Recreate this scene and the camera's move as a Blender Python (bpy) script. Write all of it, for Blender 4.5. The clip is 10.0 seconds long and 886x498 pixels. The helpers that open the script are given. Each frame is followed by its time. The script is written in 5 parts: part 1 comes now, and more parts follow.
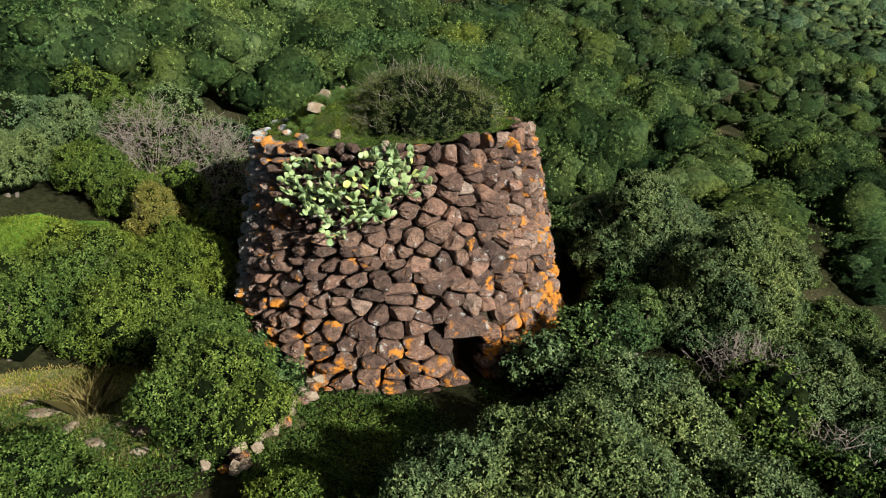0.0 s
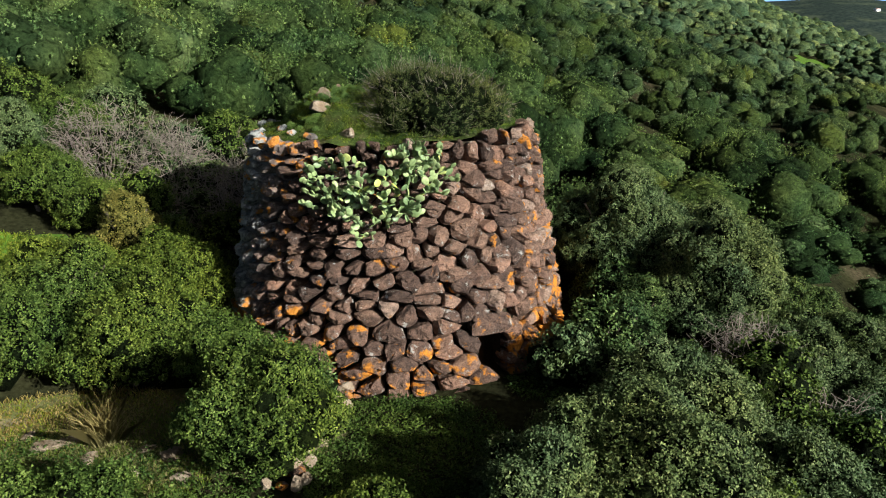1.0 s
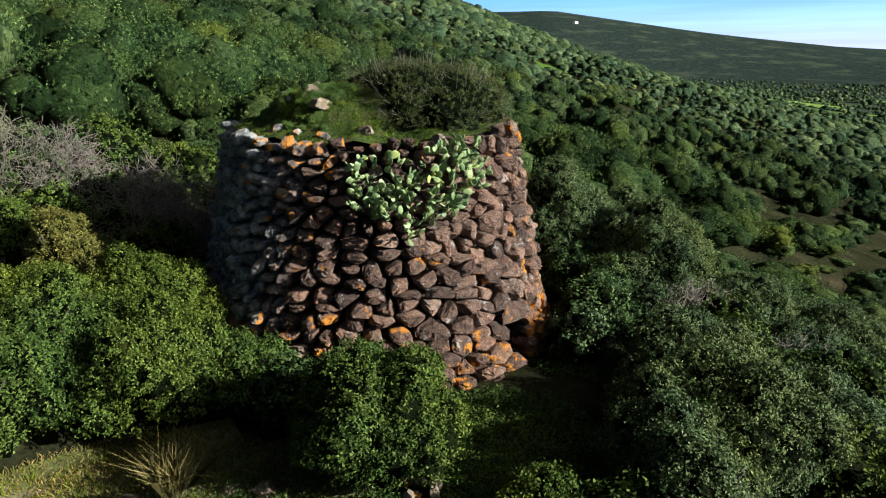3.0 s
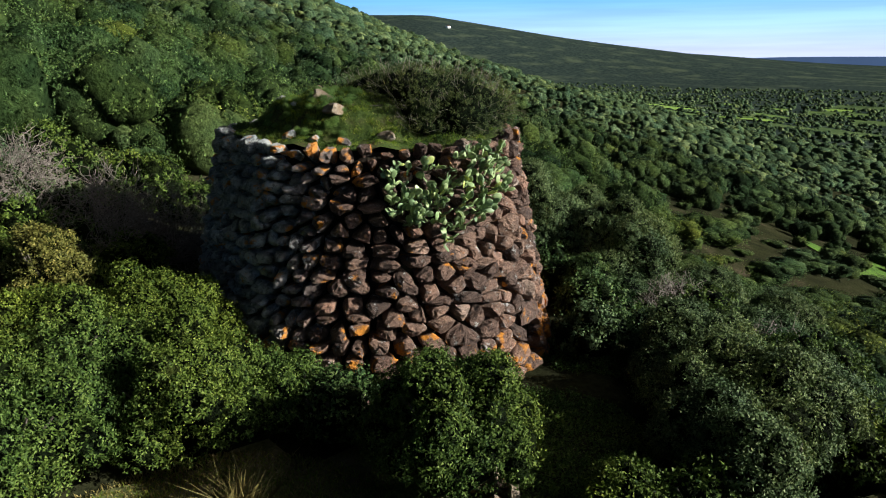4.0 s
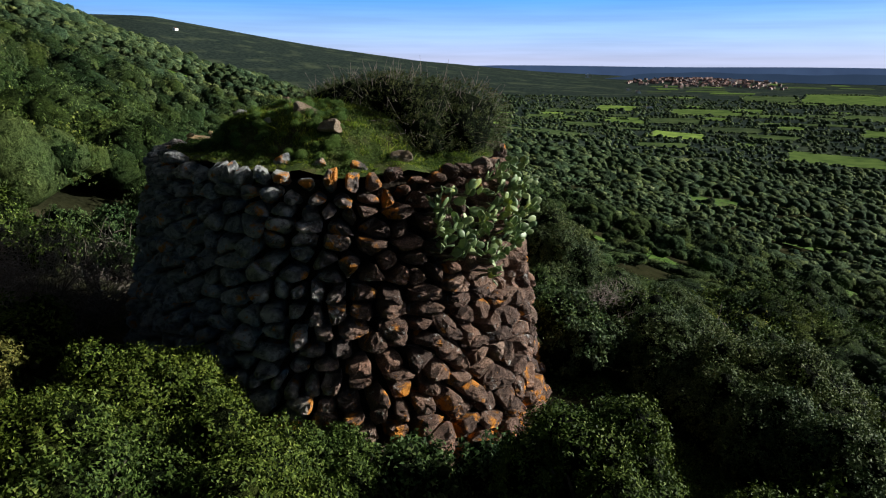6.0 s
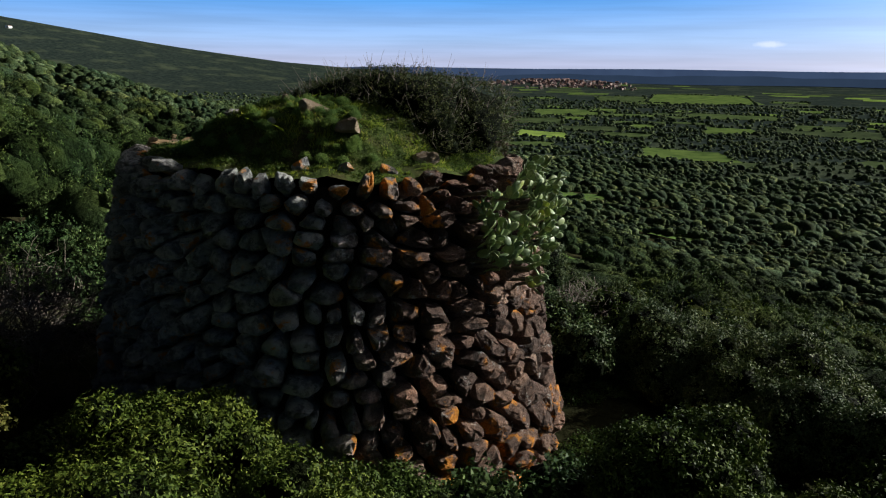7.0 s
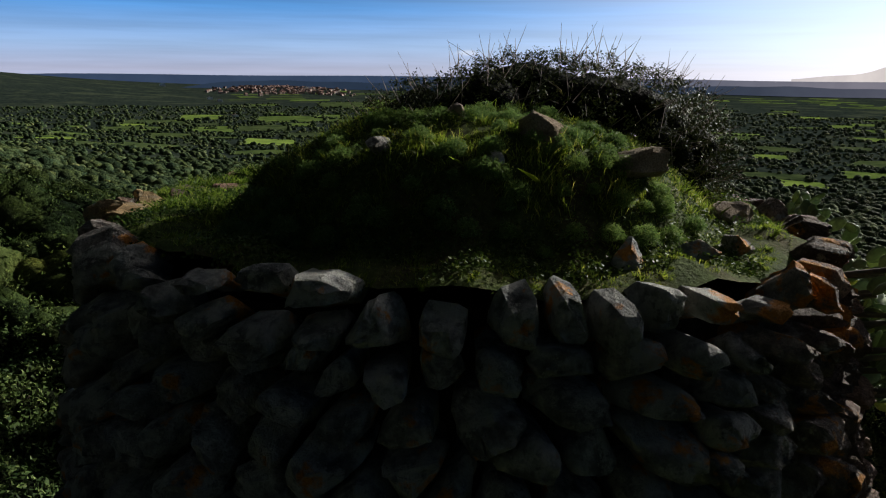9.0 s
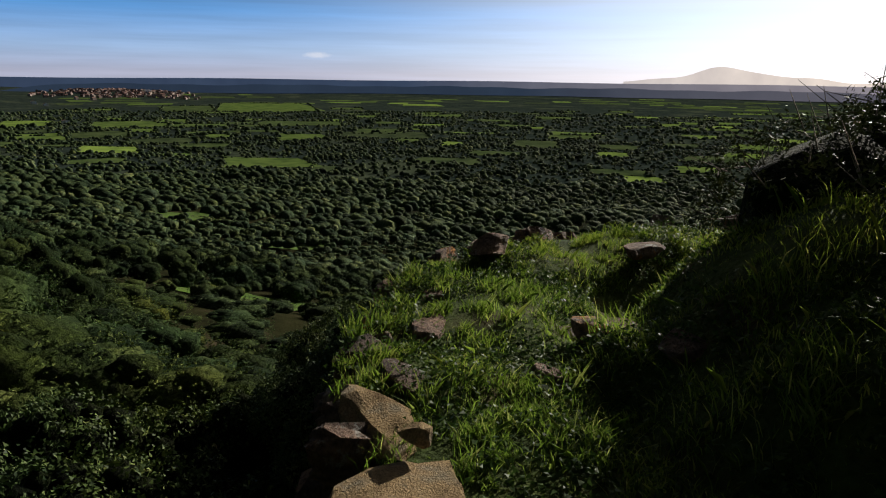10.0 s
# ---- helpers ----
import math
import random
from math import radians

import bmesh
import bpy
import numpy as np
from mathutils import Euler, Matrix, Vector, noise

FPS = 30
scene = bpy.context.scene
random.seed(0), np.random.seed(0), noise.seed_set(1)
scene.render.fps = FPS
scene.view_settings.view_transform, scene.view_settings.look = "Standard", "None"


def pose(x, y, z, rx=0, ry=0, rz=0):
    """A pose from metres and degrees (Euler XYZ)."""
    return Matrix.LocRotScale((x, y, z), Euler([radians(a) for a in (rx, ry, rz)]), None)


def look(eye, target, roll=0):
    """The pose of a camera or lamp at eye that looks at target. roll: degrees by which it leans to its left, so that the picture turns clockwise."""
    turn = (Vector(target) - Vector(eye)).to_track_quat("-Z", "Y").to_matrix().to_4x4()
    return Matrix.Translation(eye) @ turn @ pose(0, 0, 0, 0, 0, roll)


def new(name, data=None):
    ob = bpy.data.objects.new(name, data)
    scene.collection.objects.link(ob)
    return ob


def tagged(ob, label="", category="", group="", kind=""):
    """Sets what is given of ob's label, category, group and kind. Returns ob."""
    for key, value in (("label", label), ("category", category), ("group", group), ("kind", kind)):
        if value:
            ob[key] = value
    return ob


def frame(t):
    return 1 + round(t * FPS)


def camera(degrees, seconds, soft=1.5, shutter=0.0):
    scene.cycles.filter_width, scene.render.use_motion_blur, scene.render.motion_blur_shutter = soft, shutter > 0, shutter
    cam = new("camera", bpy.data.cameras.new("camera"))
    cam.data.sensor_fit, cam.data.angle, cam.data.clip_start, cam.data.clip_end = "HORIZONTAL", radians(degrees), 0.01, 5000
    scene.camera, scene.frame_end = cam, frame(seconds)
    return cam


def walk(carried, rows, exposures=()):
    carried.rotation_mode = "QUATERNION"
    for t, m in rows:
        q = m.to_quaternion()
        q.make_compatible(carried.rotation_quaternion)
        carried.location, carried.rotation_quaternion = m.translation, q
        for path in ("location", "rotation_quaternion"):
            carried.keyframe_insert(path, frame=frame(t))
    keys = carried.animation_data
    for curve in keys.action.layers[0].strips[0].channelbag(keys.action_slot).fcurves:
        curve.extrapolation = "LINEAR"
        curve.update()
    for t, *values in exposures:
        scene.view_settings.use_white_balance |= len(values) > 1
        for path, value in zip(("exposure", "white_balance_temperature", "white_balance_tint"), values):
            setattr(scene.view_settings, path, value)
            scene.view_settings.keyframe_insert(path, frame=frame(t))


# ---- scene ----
cam = camera(64.4, 10.0, 1.1)
PATH = [
    (0, (0.396, 0.267, 9.822), (0.344, 2.193, 9.288), -1.7),
    (0.5, (-1.441, 0.389, 9.765), (-1.338, 2.315, 9.233), -1.7),
    (1, (-3.205, 0.61, 9.73), (-2.948, 2.521, 9.197), -1.7),
    (1.5, (-4.995, 0.9, 9.705), (-4.572, 2.78, 9.172), -1.5),
    (2, (-6.769, 1.299, 9.641), (-6.18, 3.135, 9.11), -1.5),
    (2.5, (-8.51, 1.917, 9.627), (-7.76, 3.693, 9.095), -1.3),
    (2.7, (-9.193, 2.226, 9.635), (-8.377, 3.972, 9.101), -1.2),
    (3.8, (-12.727, 4.383, 9.779), (-11.593, 5.94, 9.241), -0.7),
    (4, (-13.342, 4.845, 9.774), (-12.151, 6.36, 9.24), -0.5),
    (4.5, (-14.593, 6.243, 9.847), (-13.269, 7.645, 9.316), -0.1),
    (5, (-15.309, 7.855, 9.901), (-13.864, 9.132, 9.372), 0.1),
    (5.5, (-15.696, 9.608, 9.895), (-14.142, 10.752, 9.368), 0.2),
    (5.7, (-15.801, 10.307, 9.872), (-14.207, 11.396, 9.346), 0.25),
    (6.8, (-16.175, 14.224, 9.638), (-14.387, 14.961, 9.128), 0.45),
    (7, (-16.191, 14.947, 9.609), (-14.38, 15.623, 9.095), 0.5),
    (7.5, (-16.035, 16.929, 9.452), (-14.166, 17.43, 8.948), 0.55),
    (8, (-15.199, 18.895, 9.296), (-13.293, 19.25, 8.807), 0.5),
    (8.5, (-13.401, 21.22, 9.321), (-11.471, 21.389, 8.826), 0.45),
    (9, (-10.743, 23.644, 9.253), (-8.804, 23.589, 8.763), 0.6),
    (9.5, (-7.857, 25.745, 9.328), (-5.933, 25.49, 8.845), 0.7),
    (9.8, (-6.38, 26.845, 9.364), (-4.473, 26.481, 8.884), 0.7),
    (10, (-5.303, 27.571, 9.398), (-3.415, 27.121, 8.919), 0.7),
]
EXPOSURES = [(0.0, 1.0, 6200, 9), (2.5, 1.08, 5900, 7), (4.5, 0.85, 6000, 8), (5.5, 0.65, 6050, 9), (7.0, 0.35, 6200, 10), (8.5, 0.12, 6350, 10), (9.0, 0.12, 6450, 10), (9.5, 0.06, 6600, 10), (10.0, 0.06, 6700, 10)]
walk(cam, [(t, look(eye, target, roll)) for t, eye, target, roll in PATH], EXPOSURES)

# ---- sky and sun ----
SUN_HEADING, SUN_HEIGHT = 136.5, 20.0
SKY_STRENGTH = 0.007
world = bpy.data.worlds.new("sky")
scene.world = world
world.use_nodes = True
wn, wl = world.node_tree.nodes, world.node_tree.links
sky = wn.new("ShaderNodeTexSky")
sky.sky_type, sky.sun_disc = "NISHITA", False
sky.sun_elevation, sky.sun_rotation = radians(SUN_HEIGHT), radians(SUN_HEADING)
sky.altitude, sky.air_density, sky.dust_density, sky.ozone_density = 300, 1.0, 0.4, 4.0
# a pale veil and thin cloud streaks low round the horizon
dirs = wn.new("ShaderNodeTexCoord")
part_z = wn.new("ShaderNodeSeparateXYZ")
wl.new(dirs.outputs["Generated"], part_z.inputs[0])
veil = wn.new("ShaderNodeValToRGB")
for k, (p, c) in enumerate([(0.0, (2.7, 2.9, 4.0)), (0.03, (2.0, 3.0, 4.8)), (0.08, (0.55, 2.0, 4.7)), (0.12, (0.0, 0.4, 1.3)), (0.18, (0.0, 0.0, 0.0))]):
    el = veil.color_ramp.elements[k] if k < 2 else veil.color_ramp.elements.new(p)
    el.position, el.color = p, (*[v * 0.135 for v in c], 1)
wl.new(part_z.outputs[2], veil.inputs[0])
stretch = wn.new("ShaderNodeMapping")
stretch.inputs["Scale"].default_value = (2.5, 2.5, 60.0)
wl.new(dirs.outputs["Generated"], stretch.inputs[0])
streak = wn.new("ShaderNodeTexNoise")
streak.inputs["Scale"].default_value, streak.inputs["Detail"].default_value = 1.6, 5.0
wl.new(stretch.outputs[0], streak.inputs["Vector"])
thin = wn.new("ShaderNodeMapRange")
thin.inputs[1].default_value, thin.inputs[2].default_value, thin.inputs[3].default_value, thin.inputs[4].default_value = 0.35, 0.7, 0.92, 1.12
wl.new(streak.outputs["Fac"], thin.inputs[0])
low_sky, both = wn.new("ShaderNodeVectorMath"), wn.new("ShaderNodeVectorMath")
low_sky.operation, both.operation = "SCALE", "ADD"
wl.new(veil.outputs[0], low_sky.inputs[0])
wl.new(thin.outputs[0], low_sky.inputs["Scale"])
dim = wn.new("ShaderNodeVectorMath")
dim.operation = "SCALE"
dim.inputs["Scale"].default_value = SKY_STRENGTH
wl.new(sky.outputs[0], dim.inputs[0])
wl.new(dim.outputs[0], both.inputs[0])
wl.new(low_sky.outputs[0], both.inputs[1])
# the white glare round the sun
toward, sharp, glare, lit = wn.new("ShaderNodeVectorMath"), wn.new("ShaderNodeMath"), wn.new("ShaderNodeVectorMath"), wn.new("ShaderNodeVectorMath")
toward.operation, sharp.operation, glare.operation, lit.operation = "DOT_PRODUCT", "POWER", "SCALE", "ADD"
a, e = radians(SUN_HEADING), radians(SUN_HEIGHT)
toward.inputs[1].default_value = (math.sin(a) * math.cos(e), math.cos(a) * math.cos(e), math.sin(e))
wl.new(dirs.outputs["Generated"], toward.inputs[0])
sharp.use_clamp, sharp.inputs[1].default_value = True, 8.0
wl.new(toward.outputs["Value"], sharp.inputs[0])
glare.inputs[0].default_value = (1.1, 1.02, 0.9)
wl.new(sharp.outputs[0], glare.inputs["Scale"])
wl.new(both.outputs[0], lit.inputs[0])
wl.new(glare.outputs[0], lit.inputs[1])
# one small white cloud low over the horizon
ch, ce = radians(93.0), radians(1.5)
away, wide, puff, cloud, whole = wn.new("ShaderNodeVectorMath"), wn.new("ShaderNodeVectorMath"), wn.new("ShaderNodeVectorMath"), wn.new("ShaderNodeMapRange"), wn.new("ShaderNodeMix")
away.operation, wide.operation, puff.operation = "SUBTRACT", "MULTIPLY_ADD", "LENGTH"
away.inputs[1].default_value = (math.sin(ch) * math.cos(ce), math.cos(ch) * math.cos(ce), math.sin(ce))
wl.new(dirs.outputs["Generated"], away.inputs[0])
wl.new(away.outputs[0], wide.inputs[0])
wide.inputs[1].default_value = (75.0, 75.0, 330.0)
ragged = wn.new("ShaderNodeTexNoise")
ragged.inputs["Scale"].default_value, ragged.inputs["Detail"].default_value = 120.0, 4.0
wl.new(dirs.outputs["Generated"], ragged.inputs["Vector"])
wl.new(ragged.outputs["Color"], wide.inputs[2])
wl.new(wide.outputs[0], puff.inputs[0])
cloud.inputs[1].default_value, cloud.inputs[2].default_value, cloud.inputs[3].default_value, cloud.inputs[4].default_value = 0.75, 1.6, 0.42, 0.0
wl.new(puff.outputs["Value"], cloud.inputs[0])
whole.data_type = "RGBA"
wl.new(cloud.outputs[0], whole.inputs[0])
wl.new(lit.outputs[0], whole.inputs[6])
whole.inputs[7].default_value = (0.85, 0.85, 0.9, 1)
wl.new(whole.outputs[2], wn["Background"].inputs[0])
wn["Background"].inputs[1].default_value = 1.0

sun = new("sun", bpy.data.lights.new("sun", "SUN"))
sun.data.energy, sun.data.angle, sun.data.color = 5.4, radians(0.5), (1.0, 0.95, 0.84)
a, e = radians(SUN_HEADING), radians(SUN_HEIGHT)
sun.matrix_world = look((math.sin(a) * math.cos(e) * 60, math.cos(a) * math.cos(e) * 60, math.sin(e) * 60), (0, 0, 0))


# ---- materials ----
def mat(name):
    m = bpy.data.materials.new(name)
    m.use_nodes = True
    return m, m.node_tree.nodes, m.node_tree.links, m.node_tree.nodes["Principled BSDF"]


def ramp(nodes, links, fac, stops):
    r = nodes.new("ShaderNodeValToRGB")
    els = r.color_ramp.elements
    while len(els) < len(stops):
        els.new(0.5)
    for el, (p, c) in zip(els, stops):
        el.position, el.color = p, (*c, 1) if len(c) == 3 else c
    links.new(fac, r.inputs[0])
    return r.outputs[0]


def tex(nodes, links, kind, scale, coord, detail=5.0, rough=0.6):
    n = nodes.new("ShaderNodeTex" + kind)
    n.inputs["Scale"].default_value = scale
    if "Detail" in n.inputs:
        n.inputs["Detail"].default_value = detail
        n.inputs["Roughness"].default_value = rough
    links.new(coord, n.inputs["Vector"])
    return n


def mix(nodes, links, fac, a, b, kind="MIX"):
    m = nodes.new("ShaderNodeMix")
    m.data_type, m.blend_type = "RGBA", kind
    for value, slot in ((fac, 0), (a, 6), (b, 7)):
        if hasattr(value, "is_output"):
            links.new(value, m.inputs[slot])
        else:
            m.inputs[slot].default_value = value if slot == 0 else (*value, 1)
    return m.outputs[2]


def calc(nodes, links, op, a, b=0.0, clamp=False):
    m = nodes.new("ShaderNodeMath")
    m.operation, m.use_clamp = op, clamp
    for value, slot in ((a, 0), (b, 1)):
        if hasattr(value, "is_output"):
            links.new(value, m.inputs[slot])
        else:
            m.inputs[slot].default_value = value
    return m.outputs[0]


def relief(nodes, links, shader, height, strength, distance):
    b = nodes.new("ShaderNodeBump")
    b.inputs["Strength"].default_value, b.inputs["Distance"].default_value = strength, distance
    links.new(height, b.inputs["Height"])
    links.new(b.outputs[0], shader.inputs["Normal"])


def foliage(name, dark, light, tip, rough=0.55, through_light=0.04, grain=0.0):
    """Leaves: each with its own tone, and larger patches of older and newer growth."""
    m, n, l, s = mat(name)
    geo = n.new("ShaderNodeNewGeometry")
    patch = tex(n, l, "Noise", 0.45, geo.outputs["Position"], 3)
    one = ramp(n, l, geo.outputs["Random Per Island"], [(0.0, dark), (0.75, light), (1.0, tip)])
    big = ramp(n, l, patch.outputs["Fac"], [(0.3, (0.62, 0.7, 0.66)), (0.7, (1.25, 1.15, 0.9))])
    stand = tex(n, l, "Noise", 0.11, geo.outputs["Position"], 4)
    hue = ramp(n, l, stand.outputs["Fac"], [(0.34, (0.72, 0.85, 0.95)), (0.5, (1.0, 1.0, 1.0)), (0.66, (1.22, 1.1, 0.8))])
    col = mix(n, l, 1.0, mix(n, l, 1.0, one, big, "MULTIPLY"), hue, "MULTIPLY")
    own = n.new("ShaderNodeAttribute")
    own.attribute_name = "tone"
    col = mix(n, l, 1.0, col, ramp(n, l, own.outputs["Fac"], [(0.0, (1.0, 1.0, 1.0)), (0.04, (0.42, 0.52, 0.5)), (0.3, (0.8, 0.9, 0.85)), (0.55, (1.1, 1.15, 1.0)), (0.8, (1.3, 1.38, 1.5)), (1.0, (1.5, 1.4, 1.0))]), "MULTIPLY")
    if grain:
        speck = tex(n, l, "Noise", grain, geo.outputs["Position"], 5, 0.75)
        col = mix(n, l, 1.0, col, ramp(n, l, speck.outputs["Fac"], [(0.36, (0.4, 0.43, 0.4)), (0.52, (0.95, 0.95, 0.95)), (0.68, (1.6, 1.55, 1.4))]), "MULTIPLY")
        relief(n, l, s, speck.outputs["Fac"], 1.0, 1.2 / grain)
    l.new(col, s.inputs["Base Color"])
    s.inputs["Roughness"].default_value = rough
    s.inputs["Specular IOR Level"].default_value = 0.06 if rough < 0.6 else 0.03
    t = n.new("ShaderNodeBsdfTranslucent")
    l.new(col, t.inputs["Color"])
    mx = n.new("ShaderNodeMixShader")
    mx.inputs[0].default_value = through_light
    l.new(s.outputs[0], mx.inputs[1])
    l.new(t.outputs[0], mx.inputs[2])
    l.new(mx.outputs[0], n["Material Output"].inputs[0])
    return m


LEAF_MASTIC = foliage("mastic_leaves", (0.016, 0.032, 0.008), (0.078, 0.12, 0.025), (0.15, 0.195, 0.055))
LEAF_OLIVE = foliage("wild_olive_leaves", (0.026, 0.044, 0.021), (0.106, 0.153, 0.068), (0.19, 0.228, 0.12))
LEAF_OAK = foliage("evergreen_leaves", (0.016, 0.034, 0.013), (0.078, 0.125, 0.042), (0.165, 0.215, 0.085))
LEAF_YELLOW = foliage("yellowing_leaves", (0.05, 0.06, 0.024), (0.115, 0.125, 0.046), (0.19, 0.18, 0.08))
LEAF_THICKET = foliage("thicket_leaves", (0.042, 0.07, 0.026), (0.115, 0.17, 0.062), (0.21, 0.26, 0.115), 0.6, 0.03, 4.0)
LEAF_WOODS = foliage("woodland_leaves", (0.033, 0.05, 0.03), (0.08, 0.11, 0.062), (0.145, 0.173, 0.104), 0.85, 0.015, 1.8)
GRASS = foliage("grass_blades", (0.09, 0.15, 0.02), (0.25, 0.34, 0.05), (0.44, 0.43, 0.14), 0.45, 0.6)
DRY = foliage("dry_grass", (0.14, 0.12, 0.05), (0.28, 0.24, 0.11), (0.4, 0.34, 0.18), 0.7, 0.3)
HERB = foliage("herb_leaves", (0.025, 0.05, 0.012), (0.075, 0.125, 0.03), (0.14, 0.19, 0.06), 0.5, 0.25)
LEAF_HEATH = foliage("heath_leaves", (0.024, 0.033, 0.013), (0.085, 0.108, 0.036), (0.15, 0.15, 0.065))
FENNEL = foliage("fennel_fronds", (0.08, 0.15, 0.05), (0.16, 0.26, 0.09), (0.25, 0.34, 0.13), 0.55, 0.45)


def bark_mat(name, c1, c2):
    m, n, l, s = mat(name)
    geo = n.new("ShaderNodeNewGeometry")
    t = tex(n, l, "Noise", 9.0, geo.outputs["Position"], 6)
    l.new(ramp(n, l, t.outputs["Fac"], [(0.3, c1), (0.7, c2)]), s.inputs["Base Color"])
    s.inputs["Roughness"].default_value = 0.9
    relief(n, l, s, t.outputs["Fac"], 0.6, 0.02)
    return m


BARK = bark_mat("bark", (0.05, 0.04, 0.03), (0.16, 0.13, 0.10))
TWIG = bark_mat("bare_twigs", (0.10, 0.075, 0.06), (0.25, 0.21, 0.18))
# near-black leaf colour, painting in the shade deep inside a crown
SHADE_CORE = foliage("painted_core_shade", (0.004, 0.007, 0.003), (0.01, 0.016, 0.005), (0.018, 0.026, 0.008), 0.8, 0.02, 5.0)

# darker copy of the leaf tones: canopy self-shadow put into the colour
INNER_SHADE = foliage("painted_shade_leaves", (0.018, 0.03, 0.012), (0.046, 0.068, 0.026), (0.075, 0.1, 0.045), 0.85, 0.01, 4.0)


def stone_mat(name):
    """Basalt with orange, white and grey lichen, thicker on some sides of the tower."""
    m, n, l, s = mat(name)
    geo, obj = n.new("ShaderNodeNewGeometry"), n.new("ShaderNodeObjectInfo")
    pos = geo.outputs["Position"]
    sep = n.new("ShaderNodeSeparateXYZ")
    l.new(pos, sep.inputs[0])
    big = tex(n, l, "Noise", 1.3, pos, 3)
    mid = tex(n, l, "Noise", 5.0, pos, 6)
    fine = tex(n, l, "Noise", 32.0, pos, 6, 0.7)
    rnd = calc(n, l, "ADD", geo.outputs["Random Per Island"], obj.outputs["Random"])
    rnd = calc(n, l, "FRACT", rnd)
    base = ramp(n, l, rnd, [(0.0, (0.09, 0.06, 0.048)), (0.35, (0.165, 0.103, 0.077)), (0.65, (0.22, 0.14, 0.102)), (0.88, (0.29, 0.17, 0.12)), (1.0, (0.33, 0.26, 0.21))])
    base = mix(n, l, 1.0, base, ramp(n, l, mid.outputs["Fac"], [(0.3, (0.45, 0.46, 0.48)), (0.7, (1.3, 1.25, 1.2))]), "MULTIPLY")
    base = mix(n, l, 1.0, base, ramp(n, l, fine.outputs["Fac"], [(0.32, (0.34, 0.34, 0.35)), (0.68, (1.5, 1.48, 1.45))]), "MULTIPLY")
    # grey lichen on the west side, paled further to paint light into its shade
    west = n.new("ShaderNodeMapRange")
    l.new(sep.outputs[0], west.inputs[0])
    west.inputs[1].default_value, west.inputs[2].default_value = -3.0, -4.6
    back = n.new("ShaderNodeMapRange")
    l.new(sep.outputs[1], back.inputs[0])
    back.inputs[1].default_value, back.inputs[2].default_value = 19.7, 21.3
    bloom_fill = calc(n, l, "MULTIPLY", west.outputs[0], back.outputs[0])
    grey = ramp(n, l, mid.outputs["Fac"], [(0.3, (0.05, 0.056, 0.058)), (0.46, (0.2, 0.215, 0.22)), (0.64, (0.5, 0.52, 0.51))])
    base = mix(n, l, calc(n, l, "MULTIPLY", bloom_fill, 0.88), base, grey)
    # white crusts
    w = tex(n, l, "Noise", 3.2, pos, 8, 0.75)
    wf = ramp(n, l, calc(n, l, "ADD", w.outputs["Fac"], calc(n, l, "MULTIPLY", bloom_fill, 0.085)), [(0.585, (0, 0, 0)), (0.64, (0.75, 0.75, 0.75))])
    base = mix(n, l, wf, base, (0.45, 0.45, 0.42))
    # orange lichen: threshold falls towards the east side and at the rim and foot of the south-west
    east = n.new("ShaderNodeMapRange")
    l.new(sep.outputs[0], east.inputs[0])
    east.inputs[1].default_value, east.inputs[2].default_value = 0.3, 3.6
    east.inputs[3].default_value, east.inputs[4].default_value = 0.0, 0.115
    low = n.new("ShaderNodeMapRange")
    l.new(sep.outputs[2], low.inputs[0])
    low.inputs[1].default_value, low.inputs[2].default_value = 3.4, 1.6
    low.inputs[3].default_value, low.inputs[4].default_value = 0.0, 0.095
    rim = n.new("ShaderNodeMapRange")
    l.new(sep.outputs[2], rim.inputs[0])
    rim.inputs[1].default_value, rim.inputs[2].default_value = 6.6, 7.6
    rim.inputs[3].default_value, rim.inputs[4].default_value = 0.0, 0.085
    corner = n.new("ShaderNodeMapRange")
    l.new(sep.outputs[0], corner.inputs[0])
    corner.inputs[1].default_value, corner.inputs[2].default_value = -2.0, -3.2
    front = n.new("ShaderNodeMapRange")
    l.new(sep.outputs[1], front.inputs[0])
    front.inputs[1].default_value, front.inputs[2].default_value = 22.0, 20.8
    o = tex(n, l, "Noise", 2.1, pos, 7, 0.62)
    shoulder = n.new("ShaderNodeMapRange")
    l.new(sep.outputs[0], shoulder.inputs[0])
    shoulder.inputs[1].default_value, shoulder.inputs[2].default_value = -2.6, -4.6
    shoulder.inputs[3].default_value, shoulder.inputs[4].default_value = 0.0, 0.055
    of = calc(n, l, "ADD", calc(n, l, "ADD", o.outputs["Fac"], shoulder.outputs[0]), calc(n, l, "ADD", east.outputs[0], calc(n, l, "ADD", low.outputs[0], calc(n, l, "MULTIPLY", calc(n, l, "MULTIPLY", rim.outputs[0], corner.outputs[0]), front.outputs[0]))))
    orange = ramp(n, l, fine.outputs["Fac"], [(0.3, (0.46, 0.15, 0.012)), (0.7, (0.72, 0.3, 0.03))])
    base = mix(n, l, ramp(n, l, of, [(0.64, (0, 0, 0)), (0.70, (0.92, 0.92, 0.92))]), base, orange)
    l.new(base, s.inputs["Base Color"])
    s.inputs["Roughness"].default_value = 0.88
    s.inputs["Specular IOR Level"].default_value = 0.25
    h = calc(n, l, "ADD", calc(n, l, "MULTIPLY", mid.outputs["Fac"], 1.0), calc(n, l, "MULTIPLY", fine.outputs["Fac"], 0.6))
    relief(n, l, s, h, 1.0, 0.14)
    return m


STONE = stone_mat("lichen_basalt")


